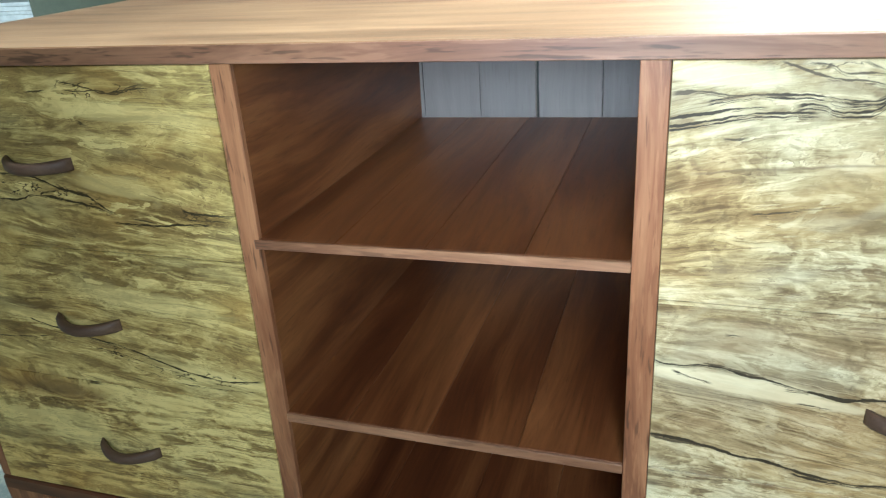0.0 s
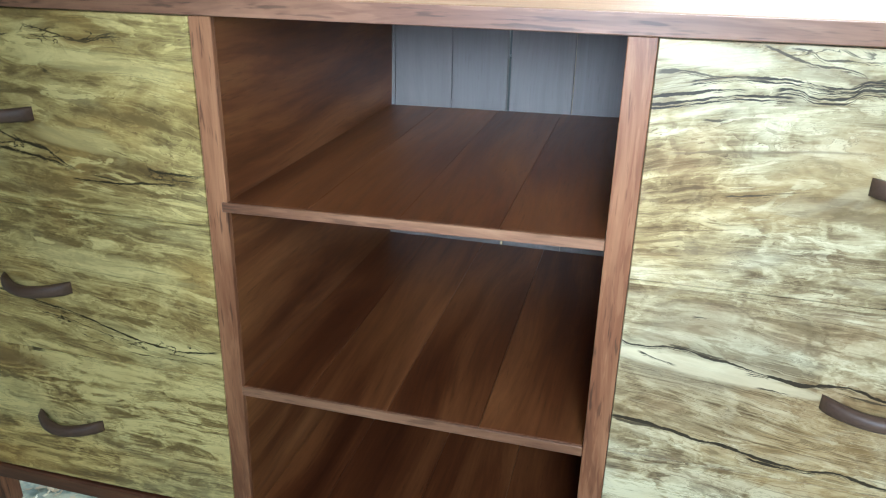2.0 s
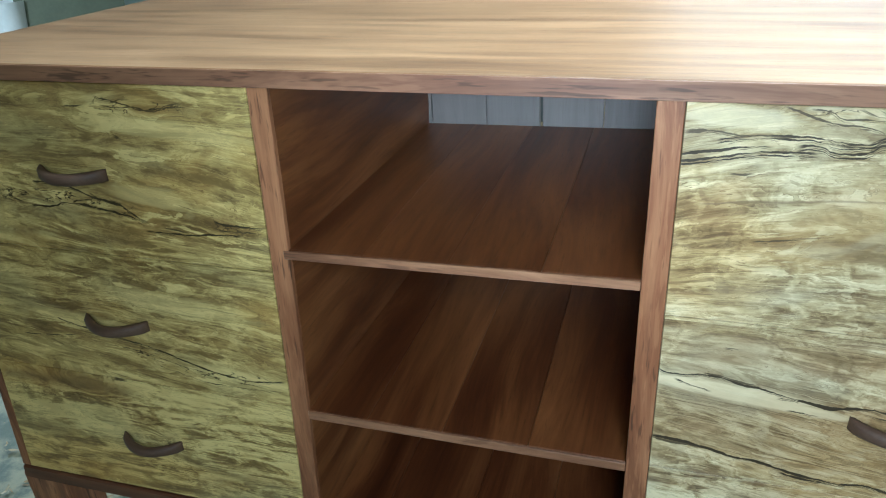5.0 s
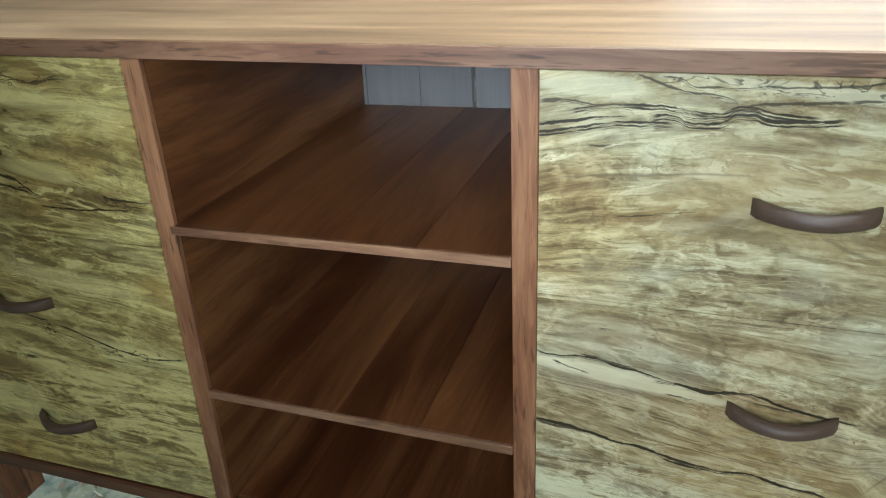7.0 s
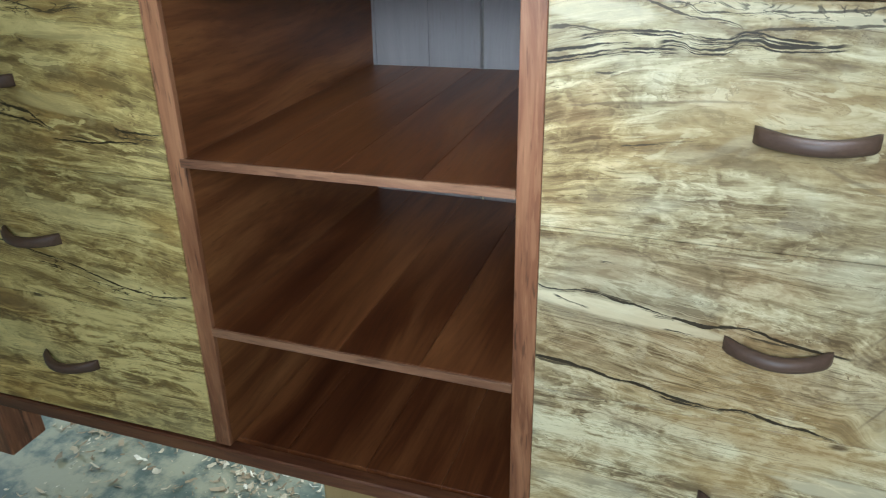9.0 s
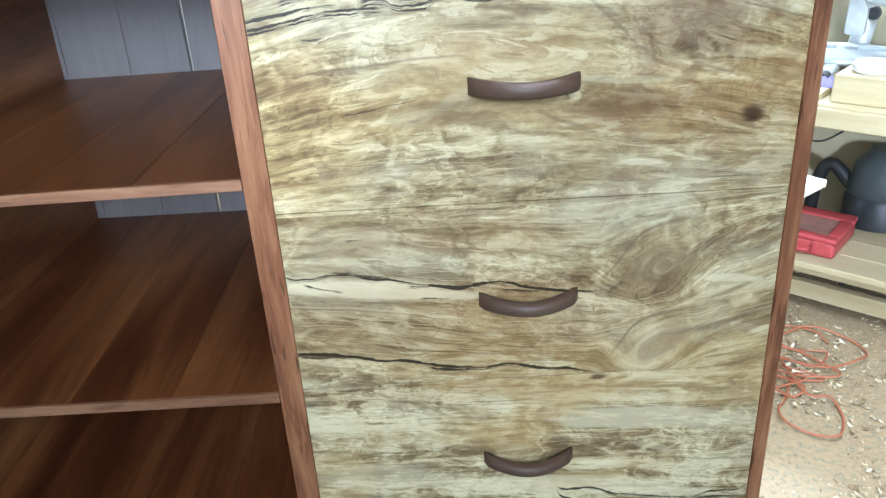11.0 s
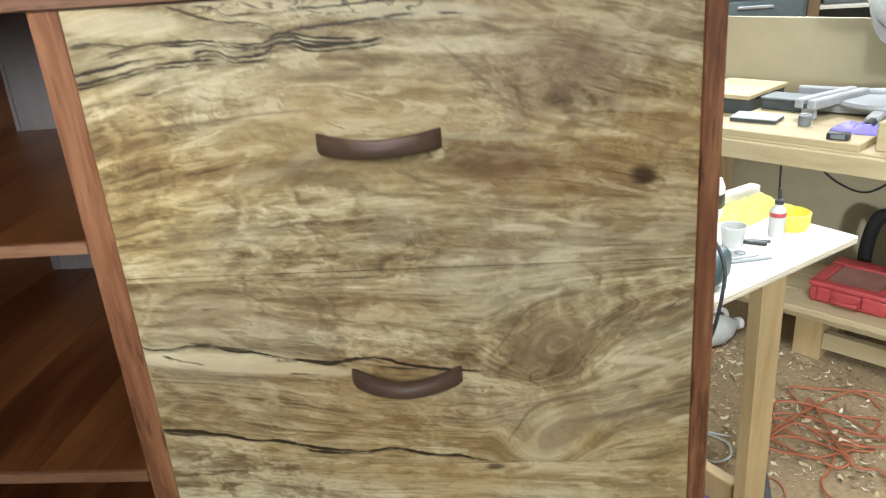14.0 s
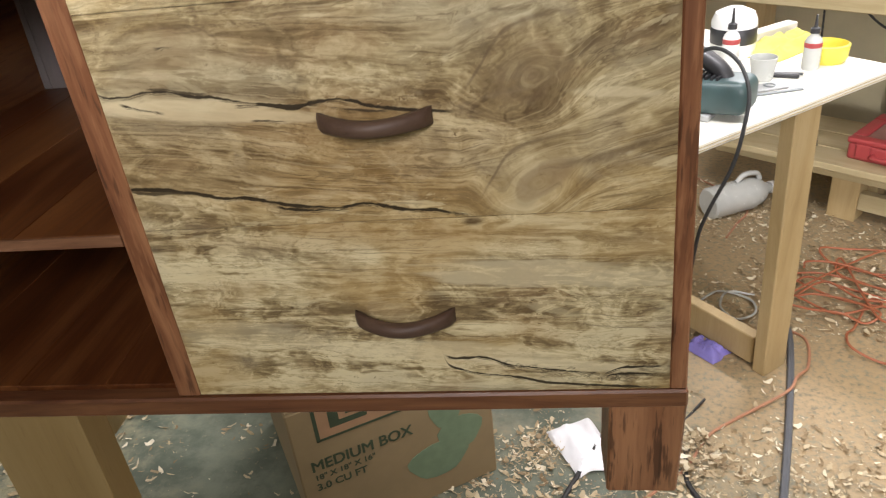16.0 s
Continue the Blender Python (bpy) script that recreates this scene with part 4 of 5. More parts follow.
bm = tube([inv @ Vector(q) for q in ((0.900, 0.845, 0.965), (0.925, 0.82, 1.000), (0.950, 0.795, 1.008), (0.974, 0.765, 0.990), (0.984, 0.735, 0.955), (0.980, 0.72, 0.912), (0.967, 0.72, 0.83), (0.935, 0.735, 0.73), (0.925, 0.755, 0.653), (0.920, 0.78, 0.48), (0.93, 0.85, 0.2), (0.96, 0.95, 0.012), (1.05, 1.05, 0.010))], 0.0034, 8)
bm.to_mesh(cord.data)

rule = thing("steel_rule", "short steel rule on the white table", "ruler", on_table(1.095, 0.925, 12))
part("blade", block(-0.05, 0.045, -0.005, 0.005, 0.0005, 0.003, 0.0004), grey_iron, rule)
plate = thing("sanding_plate", "small grey metal plate with a hole on the table", "plate", on_table(1.085, 0.955, 15))
part("plate", block(-0.035, 0.03, -0.018, 0.018, 0.0005, 0.005, 0.001), cast_metal, plate)
part("rim", lathe([(0.010, 0.005), (0.012, 0.006), (0.009, 0.007), (0.007, 0.0055)], 16), grey_iron, plate)
clip = thing("clamp", "small black clamp on the white table", "clamp", on_table(1.13, 1.01, -25))
part("jaw", block(-0.025, 0.025, -0.005, 0.005, 0.0005, 0.009, 0.002), black_plastic, clip)
part("screw", tube([(-0.02, 0.006, 0.006), (0.03, 0.014, 0.005)], 0.003, 8, per=1), dark_iron, clip)

# ---- low bench with the red case ----
BR = -42
low = thing("low_bench", "low rough bench of bare pine boards", "bench", pose(1.60, 1.94, 0, 0, 0, BR))
for i, (y0, y1) in enumerate(((0, 0.135), (0.139, 0.275), (0.279, 0.42))):
    part("plank", block(-0.45, 1.35, y0, y1, 0.238, 0.262, 0.002), pine_x, low)
for lx in (-0.01, 1.1):
    for ly in (0.135, 0.33):
        part("leg", block(lx, lx + 0.098, ly, ly + 0.085, 0, 0.238, 0.003), pine, low)
part("rail", block(-0.45, 1.32, 0.110, 0.132, 0.165, 0.236, 0.002), pine_x, low)
part("rail", block(0.089, 1.09, 0.140, 0.175, 0.05, 0.115, 0.002), pine_x, low)
case = thing("organizer_case", "red plastic organizer case with a clear lid on the low bench", "case", pose(1.68, 1.965, 0.262, 0, 0, -43))
bm = block(0, 0.25, 0, 0.27, 0, 0.060, 0.016, 4)
part("base", bm, red_plastic, case, "bright red plastic base", True)
part("lid", block(0.040, 0.210, 0.040, 0.205, 0.0605, 0.072, 0.003), plain("red_tinted_lid", (0.30, 0.15, 0.12), 0.35, scale=18, vary=0.35), case, "cloudy tinted lid")
bm = block(-0.003, 0.253, -0.003, 0.039, 0.0585, 0.078, 0.008, 3)
block(-0.003, 0.253, 0.206, 0.273, 0.0585, 0.078, 0.008, 3, bm)
block(-0.003, 0.039, 0.0392, 0.2058, 0.0585, 0.078, 0.008, 3, bm)
block(0.211, 0.253, 0.0392, 0.2058, 0.0585, 0.078, 0.008, 3, bm)
part("lid_frame", bm, red_plastic, case, smooth=True)
for lx in (0.03, 0.175):
    part("latch", block(lx, lx + 0.045, -0.010, 0.0005, 0.015, 0.062, 0.003), red_plastic, case)
part("carry_handle", tube([(0.085, 0.0, 0.03), (0.09, -0.022, 0.03), (0.125, -0.026, 0.03), (0.16, -0.022, 0.03), (0.165, 0.0, 0.03)], 0.007, 8), red_plastic, case, smooth=True)

# ---- the workbench against its back panel ----
WR = -44
bench = thing("workbench", "long pine workbench with a tan back panel", "workbench", pose(1.64, 1.745, 0, 0, 0, WR))
part("bench_top", block(-1.3, 2.2, 0.0, 0.78, 0.840, 0.862, 0.003), pine_x, bench)
part("apron", block(-1.3, 2.2, -0.022, -0.002, 0.795, 0.855, 0.003), pine_x, bench, "broad pale apron board")
for lx in (-1.2, -0.80, 0.9, 2.0):
    part("leg", block(lx, lx + 0.09, 0.0, 0.088, 0, 0.84, 0.003), pine, bench)
    part("leg", block(lx, lx + 0.09, 0.66, 0.748, 0, 0.84, 0.003), pine, bench)
part("back_panel", block(-1.3, 2.2, 0.782, 0.80, 0.0, 1.16, 0.002), board_tan, bench, "tan hardboard back panel")


def on_bench(x, y, z=0.862, turn=0.0):
    return pose(1.64, 1.745, 0, 0, 0, WR) @ pose(x, y, z, 0, 0, turn)


tray = thing("board", "pale plywood board lying on the workbench", "board", on_bench(0, 0))
part("sheet", block(-0.44, 0.03, 0.004, 0.47, 0.0, 0.022, 0.002), pine_x, tray)
for x, y, w, d, h, mat, lab in ((-0.355, 0.40, 0.15, 0.11, 0.036, dark_iron, "charcoal tool box with a grey lid"),):
    bxx = thing("tool_box", lab + " on the workbench", "box", on_bench(x, y, 0.884))
    part("body", block(-w / 2, w / 2, -d / 2, d / 2, 0, h, 0.003), mat, bxx)
    part("lid", block(-w / 2 - 0.004, w / 2 + 0.004, -d / 2 - 0.004, d / 2 + 0.004, h, h + 0.008, 0.002), grey_iron, bxx)
for x, y, s in ((-0.20, 0.17, 0.75),):
    cn = thing("paint_tin", "small dark tin on the workbench", "tin", on_bench(x, y, 0.884), "tins on the bench")
    part("body", lathe([(0, 0), (0.026 * s, 0), (0.026 * s, 0.045 * s), (0, 0.045 * s)], 18), grey_iron, cn, smooth=True)
    part("rim", lathe([(0.026 * s, 0.043 * s), (0.028 * s, 0.045 * s), (0.024 * s, 0.048 * s), (0.020 * s, 0.046 * s)], 18), cast_metal, cn, smooth=True)
tape = thing("tape_measure", "black tape measure on the workbench", "tape measure", on_bench(-0.045, 0.045, 0.884, 10))
part("case", block(-0.032, 0.032, -0.018, 0.018, 0, 0.022, 0.006, 2), black_plastic, tape, smooth=True)
part("clip", block(-0.02, 0.02, -0.020, -0.018, 0.004, 0.018, 0.0005), grey_iron, tape)
crumple("purple_glove", "crumpled purple nitrile glove on the workbench", "glove", on_bench(-0.035, 0.17, 0.884, 5), 0.14, 0.09, 0.035, purple_cloth, 5.0)

tool_grey = plain("grey_tool_casting", (0.48, 0.49, 0.48), 0.42, 0.25, vary=0.2)
pale_casting = plain("pale_tool_casting", (0.38, 0.395, 0.395), 0.4, 0.1, vary=0.12)
smoky_guard = plain("smoky_guard_plastic", (0.50, 0.52, 0.50), 0.3, vary=0.15)
saw = thing("miter_saw", "grey and white sliding miter saw on the workbench", "saw", on_bench(-0.055, 0.50, 0.862, 8) @ Matrix.Scale(1.14, 4))
part("base", block(-0.26, 0.30, -0.10, 0.16, 0.024, 0.045, 0.007, 2), pale_casting, saw, smooth=True)
for fx2, fy2 in ((-0.23, -0.07), (0.25, -0.07), (-0.23, 0.11), (0.25, 0.11)):
    part("foot", block(fx2, fx2 + 0.03, fy2, fy2 + 0.03, 0.0, 0.024, 0.003), black_plastic, saw)
part("turntable", lathe([(0, 0.045), (0.15, 0.045), (0.155, 0.052), (0.15, 0.062), (0, 0.062)], 28), pale_casting, saw, smooth=True)
part("fence", block(-0.27, -0.02, 0.03, 0.055, 0.045, 0.075, 0.004), pale_casting, saw)
part("fence", block(0.04, 0.30, 0.03, 0.055, 0.045, 0.075, 0.004), pale_casting, saw)
part("control_arm", block(-0.02, 0.02, -0.24, -0.10, 0.018, 0.05, 0.006), tool_grey, saw)
bm = tube([(0.03, 0.16, 0.05), (0.04, 0.17, 0.16), (0.03, 0.10, 0.26), (0.02, 0.02, 0.33)], lambda u: 0.034 - 0.010 * u, 10)
part("arm", bm, tool_grey, saw, smooth=True)
bm = lathe([(0, -0.018), (0.10, -0.020), (0.126, -0.014), (0.130, 0.0), (0.126, 0.014), (0.10, 0.020), (0, 0.018)], 32)
part("blade_guard", moved(bm, pose(-0.05, 0.0, 0.385, 0, 70, -12)), smoky_guard, saw, "pale round blade guard", True)
bm = lathe([(0, -0.004), (0.12, -0.002), (0.12, 0.002), (0, 0.004)], 32)
part("blade", moved(bm, pose(-0.044, 0.0, 0.335, 0, 78, -12)), tool_grey, saw)
bm = lathe([(0, 0), (0.040, 0), (0.046, 0.012), (0.046, 0.10), (0.036, 0.13), (0, 0.132)], 20)
part("motor", moved(bm, pose(0.0, 0.02, 0.385, 0, 82, -12)), tool_grey, saw, "grey metal motor", True)
part("handle", tube([(0.03, -0.04, 0.42), (0.02, -0.10, 0.43), (0.01, -0.15, 0.38), (0.01, -0.12, 0.33)], 0.016, 10), black_plastic, saw, smooth=True)
part("slide_rail", tube([(0.05, 0.05, 0.20), (0.20, 0.20, 0.24)], 0.014, 10, per=1), tool_grey, saw, smooth=True)
part("bracket", block(-0.01, 0.05, 0.06, 0.10, 0.10, 0.30, 0.012, 2), tool_grey, saw, smooth=True)
part("dust_pipe", tube([(0.0, 0.06, 0.26), (0.08, 0.04, 0.22), (0.22, -0.02, 0.235)], 0.024, 10), tool_grey, saw, smooth=True)
part("power_cord", tube([(0.10, 0.02, 0.34), (0.22, -0.02, 0.30), (0.25, 0.0, 0.16), (0.22, 0.03, 0.05)], 0.005, 8), black_rubber, saw, smooth=True)
part("motor_cap", moved(lathe([(0, 0), (0.044, 0), (0.047, 0.006), (0.040, 0.020), (0, 0.022)], 20), pose(0.135, 0.02, 0.405, 0, 82, -12)), black_plastic, saw, "black motor end cap", True)
part("guard_hub", moved(lathe([(0, 0), (0.034, 0), (0.036, 0.006), (0.022, 0.014), (0, 0.015)], 20), pose(-0.072, 0.0, 0.377, 0, -110, -12)), dark_iron, saw, "dark hub of the blade guard", True)
part("pivot_knob", moved(lathe([(0, 0), (0.020, 0), (0.022, 0.008), (0.018, 0.026), (0, 0.028)], 16), pose(0.06, 0.14, 0.16, 90, 0, 0)), black_plastic, saw, smooth=True)
part("lock_handle", tube([(0.0, -0.24, 0.034), (0.0, -0.30, 0.034)], 0.015, 10, per=1), black_plastic, saw, smooth=True)
for bx3 in (-0.20, -0.08, 0.12, 0.24):
    part("bolt", lathe([(0, 0.045), (0.009, 0.045), (0.009, 0.052), (0, 0.053)], 10, centre=(bx3, -0.07)), dark_iron, saw)
part("motor_housing", block(0.03, 0.20, -0.045, 0.055, 0.34, 0.43, 0.016, 3), tool_grey, saw, "grey motor housing", True)
for vx in (0.07, 0.135):
    for vz in range(4):
        part("vent_slot", block(vx, vx + 0.045, -0.0475, -0.0455, 0.355 + vz * 0.017, 0.362 + vz * 0.017, 0.0003), dark_iron, saw)
arm = pose(-0.187, -0.207, 0, 0, 0, 70)
part("table_arm", moved(block(0, 0.27, -0.034, -0.006, 0.052, 0.080, 0.004), arm), pale_casting, saw, "pale slotted table arm")
part("table_arm", moved(block(0, 0.27, 0.006, 0.034, 0.052, 0.080, 0.004), arm), pale_casting, saw, "pale slotted table arm")
part("slot_floor", moved(block(0.003, 0.268, -0.0058, 0.0058, 0.054, 0.068, 0.001), arm), dark_iron, saw, "dark slot of the table arm")
part("arm_foot", moved(block(0.02, 0.034, -0.022, 0.022, 0.0195, 0.052, 0.002), arm), pale_casting, saw)
crate = thing("wood_block", "thick pale wooden block on the workbench", "block", on_bench(0.16, 0.12, 0.862))
part("block", block(-0.10, 0.30, -0.08, 0.10, 0, 0.088, 0.004), pine_x, crate)
lidtub = thing("round_container", "white round plastic container on the wooden block", "container", on_bench(0.15, 0.13, 0.950))
part("body", lathe([(0, 0), (0.058, 0), (0.064, 0.006), (0.064, 0.026), (0.058, 0.032), (0, 0.034)], 24), white_plastic, lidtub, smooth=True)
part("lid_rim", lathe([(0.0642, 0.018), (0.067, 0.020), (0.067, 0.026), (0.0642, 0.028)], 24), white_plastic, lidtub, smooth=True)

vac = thing("shop_vacuum", "black shop vacuum with a ribbed hose under the workbench", "vacuum", on_bench(0.14, 0.645, 0.0, 0))
part("drum", lathe([(0, 0.03), (0.11, 0.03), (0.125, 0.05), (0.122, 0.36), (0.11, 0.38), (0, 0.38)], 24), black_plastic, vac, smooth=True)
part("motor_head", lathe([(0.112, 0.38), (0.12, 0.40), (0.105, 0.50), (0.06, 0.56), (0, 0.57)], 24), dark_iron, vac, smooth=True)
part("hose", tube([(-0.10, -0.02, 0.40), (-0.18, -0.02, 0.47), (-0.22, -0.02, 0.42), (-0.24, 0.0, 0.27), (-0.22, 0.0, 0.06), (-0.12, 0.02, 0.03)], 0.026, 10), black_rubber, vac, smooth=True)
for a in range(3):
    part("caster", lathe([(0, 0), (0.02, 0), (0.022, 0.015), (0.02, 0.03), (0, 0.03)], 12, centre=(0.09 * math.cos(a * 2.1), 0.09 * math.sin(a * 2.1))), black_plastic, vac)
drape = thing("bench_cable", "thin dark cable sagging below the workbench", "cable", on_bench(0, 0.10, 0))
part("cable", tube([(-0.128, 0, 0.797), (-0.108, 0, 0.773), (-0.045, 0, 0.730), (0.039, 0, 0.715), (0.118, 0, 0.775), (0.135, 0, 0.797)], 0.0035, 8), black_rubber, drape, smooth=True)
drop = thing("bench_cable", "thin dark cable hanging straight down behind the workbench rail", "cable", on_bench(0, 0.10, 0))
part("cable", tube([(-0.232, 0, 0.797), (-0.228, 0, 0.69), (-0.222, 0, 0.60), (-0.215, 0.02, 0.46), (-0.21, 0.05, 0.30)], 0.0035, 8), black_rubber, drop, smooth=True)
stand = thing("panel_offcut", "cream board offcut on dark spacer strips on the workbench", "board", on_bench(-0.455, 0.46, 0.862))
for sy in (-0.15, 0.09):
    part("spacer", block(-0.20, -0.004, sy, sy + 0.05, 0.0, 0.058, 0.003), dark_iron, stand)
part("filler", block(-0.20, -0.02, -0.095, 0.085, 0.0, 0.045, 0.003), dark_iron, stand, "dark block between the strips")
part("panel", block(-0.24, 0.0, -0.165, 0.16, 0.058, 0.074, 0.002), pine_x, stand, "cream panel")
pad = thing("notebook", "closed notebook with pale cover and dark edge on the board", "notebook", on_bench(-0.36, 0.17, 0.884, 8))
part("pages", block(-0.075, 0.075, -0.05, 0.05, 0.0, 0.012, 0.001), dark_iron, pad, "dark page edges")
part("cover", block(-0.078, 0.078, -0.053, 0.053, 0.012, 0.0155, 0.001), pale_casting, pad, "pale cover")
radio = thing("battery_charger", "white battery charger on the workbench", "charger", on_bench(-0.60, 0.28, 0.862))
part("body", block(-0.045, 0.045, -0.04, 0.04, 0, 0.11, 0.008, 2), white_plastic, radio, smooth=True)
part("screen", block(-0.03, 0.02, -0.0425, -0.0405, 0.05, 0.09, 0.0005), pale_green, radio)

# ---- on the floor ----
jug = thing("plastic_jug", "milky white plastic jug lying on the sawdust floor", "jug", pose(1.40, 2.12, 0.062, 0, 90, 25))
part("body", lathe([(0, -0.15), (0.052, -0.15), (0.060, -0.142), (0.061, 0.03), (0.050, 0.075), (0.026, 0.105), (0.020, 0.125), (0, 0.126)], 20), clear_plastic, jug, smooth=True)
part("cap", lathe([(0, 0.1265), (0.023, 0.1265), (0.024, 0.131), (0.023, 0.146), (0, 0.147)], 16), white_plastic, jug, "white screw cap", True)
part("grip", tube([(-0.050, 0, 0.075), (-0.078, 0, 0.055), (-0.082, 0, 0.0), (-0.058, 0, -0.03)], 0.010, 10), clear_plastic, jug, smooth=True)


def floor_line(name, label, cat, pts, r, mat, n=8):
    ob = thing(name, label, cat, pose(*pts[0][:2], 0))
    bm = tube([Vector(p) - Vector((*pts[0][:2], 0)) for p in pts], r, n)
    part("cord", bm, mat, ob, smooth=True)
    return ob


rng = random.Random(4)
pts = []
for turn, (ox, oy, rx2, ry2, rot) in enumerate(((1.70, 1.70, 0.14, 0.09, -0.4), (1.56, 1.55, 0.16, 0.06, -0.6), (1.52, 1.50, 0.14, 0.07, -0.5), (1.58, 1.27, 0.10, 0.10, 0.0), (1.75, 1.62, 0.16, 0.12, -0.3), (1.50, 1.44, 0.12, 0.05, -0.5), (1.62, 1.56, 0.18, 0.07, -0.7))):
    for i in range(9):
        a = i / 9 * math.tau + turn * 0.7
        lx, ly = rx2 * math.cos(a) * (1 + 0.15 * rng.uniform(-1, 1)), ry2 * math.sin(a) * (1 + 0.2 * rng.uniform(-1, 1))
        pts.append((ox + lx * math.cos(rot) - ly * math.sin(rot), oy + lx * math.sin(rot) + ly * math.cos(rot), 0.006 + 0.012 * rng.random() + 0.004 * turn * rng.random()))
floor_line("extension_cord", "tangled orange extension cord on the sawdust floor", "extension cord", pts, 0.0036, orange_cord)
floor_line("brown_cable", "thin reddish brown cable on the floor", "cable", [(0.72, 0.62, 0.005), (0.87, 0.74, 0.005), (0.962, 0.82, 0.005), (1.03, 0.92, 0.005), (1.11, 0.98, 0.005), (1.256, 1.061, 0.022), (1.30, 1.12, 0.022), (1.351, 1.185, 0.006), (1.38, 1.30, 0.006), (1.33, 1.36, 0.006)], 0.004, brown_cord)
floor_line("air_hose", "dark grey air hose across the floor", "hose", [(1.02, 0.35, 0.010), (1.10, 0.58, 0.010), (1.157, 0.737, 0.010), (1.24, 0.98, 0.010), (1.318, 1.23, 0.010), (1.345, 1.34, 0.010)], 0.0095, grey_hose)
floor_line("black_cable", "black cable on the floor under the sideboard", "cable", [(0.62, 0.60, 0.007), (0.672, 0.73, 0.007), (0.735, 0.84, 0.012), (0.793, 0.933, 0.014), (0.90, 0.96, 0.007), (0.96, 0.86, 0.006), (0.955, 0.77, 0.006), (1.0, 0.66, 0.006)], 0.0065, black_rubber)
floor_line("white_cable", "loop of white cable on the floor", "cable", [(1.12, 1.50, 0.006), (1.20, 1.56, 0.006), (1.28, 1.50, 0.010), (1.27, 1.42, 0.016), (1.21, 1.40, 0.012), (1.18, 1.46, 0.018), (1.22, 1.54, 0.016), (1.30, 1.53, 0.007)], 0.0038, clear_plastic)
floor_line("thin_cable", "pale cable hanging to the floor behind the table", "cable", [(1.30, 1.90, 0.006), (1.36, 2.0, 0.006), (1.42, 2.1, 0.006), (1.38, 2.26, 0.006), (1.30, 2.4, 0.006)], 0.004, brown_cord)
sheet = crumple("paper_scrap", "torn white paper scrap on the floor", "paper", pose(0.725, 0.885, 0.006, 0, 0, 25), 0.12, 0.17, 0.03, paper, 9.0)
crumple("purple_glove", "purple nitrile glove dropped on the floor", "glove", pose(1.10, 1.27, 0.0, 0, 0, 40), 0.08, 0.11, 0.03, purple_cloth, 6.0)


def chips(name, label, count, xs, ys, keep, size, seed, high=0.004):
    """Curled, torn shavings and flakes strewn over the floor."""
    r = random.Random(seed)
    verts, faces = [], []
    made = 0
    while made < count:
        x, y = r.uniform(*xs), r.uniform(*ys)
        if r.random() > keep(x, y):
            continue
        made += 1
        a, s = r.uniform(0, math.tau), size * (0.3 + r.random() ** 3 * 2.6)
        w = s * r.uniform(0.15, 0.85)
        ca, sa, curl, z = math.cos(a), math.sin(a), r.uniform(0.1, 0.9) * s * 0.7, r.uniform(0.001, high)
        tilt, bend = r.uniform(-0.6, 0.6), (r.uniform(-0.5, 0.5) * s if r.random() < 0.35 else 0.0)
        base = len(verts)
        for u, lift in ((-1, curl), (-0.2, 0.0), (0.5, curl * 0.15), (1, curl * r.uniform(0, 1))):
            for v2 in (-1, 1):
                lx, ly = u * s * r.uniform(0.75, 1.1), v2 * w * r.uniform(0.25, 1.1) * (1 - 0.5 * abs(u)) + bend * u * u
                verts.append((x + lx * ca - ly * sa, y + lx * sa + ly * ca, z + lift + max(0, tilt * v2) * w))
        faces += [(base + i, base + i + 1, base + i + 3, base + i + 2) for i in (0, 2, 4)]
    me = bpy.data.meshes.new(name)
    me.from_pydata(verts, [], faces)
    me.materials.append(chip_mat)
    return tagged(new(name, me), label, "shavings", kind="stuff")


def thick_right(x, y):
    k = max(0.0, noise.noise(Vector((x * 2.2, y * 2.2, 1.0))) + 0.25) + max(0.0, noise.noise(Vector((x * 7, y * 7, 4.0)))) * 0.8
    return min(1.0, k * 0.9)


chips("wood_shavings", "pale wood shavings strewn over the concrete floor", 17000, (0.35, 2.4), (0.3, 2.4), thick_right, 0.0056, 3, 0.008)
chips("sawdust_crumbs", "fine pale sawdust crumbs on the floor beside the table", 26000, (0.6, 2.3), (0.4, 2.2), thick_right, 0.0017, 12)
chips("sawdust_flakes", "fine sawdust flakes on the floor under the sideboard", 5200, (-1.6, 0.5), (0.15, 1.7), thick_right, 0.0055, 8)
chips("shavings_heap", "small heap of pale wood shavings on the floor", 450, (0.50, 0.72), (0.78, 1.0), lambda x, y: max(0, 1 - ((x - 0.60) / 0.10) ** 2 - ((y - 0.87) / 0.10) ** 2), 0.0045, 5, 0.015)
chips("shavings_heap", "small heap of pale wood shavings by the sideboard foot", 600, (0.85, 1.12), (0.72, 0.98), lambda x, y: max(0, 1 - ((x - 0.96) / 0.12) ** 2 - ((y - 0.86) / 0.10) ** 2), 0.006, 6, 0.025)
chips("shavings_spill", "large pale shavings spilled over the bare floor", 1500, (-2.0, -0.5), (0.4, 1.3), thick_right, 0.0085, 7, 0.010)

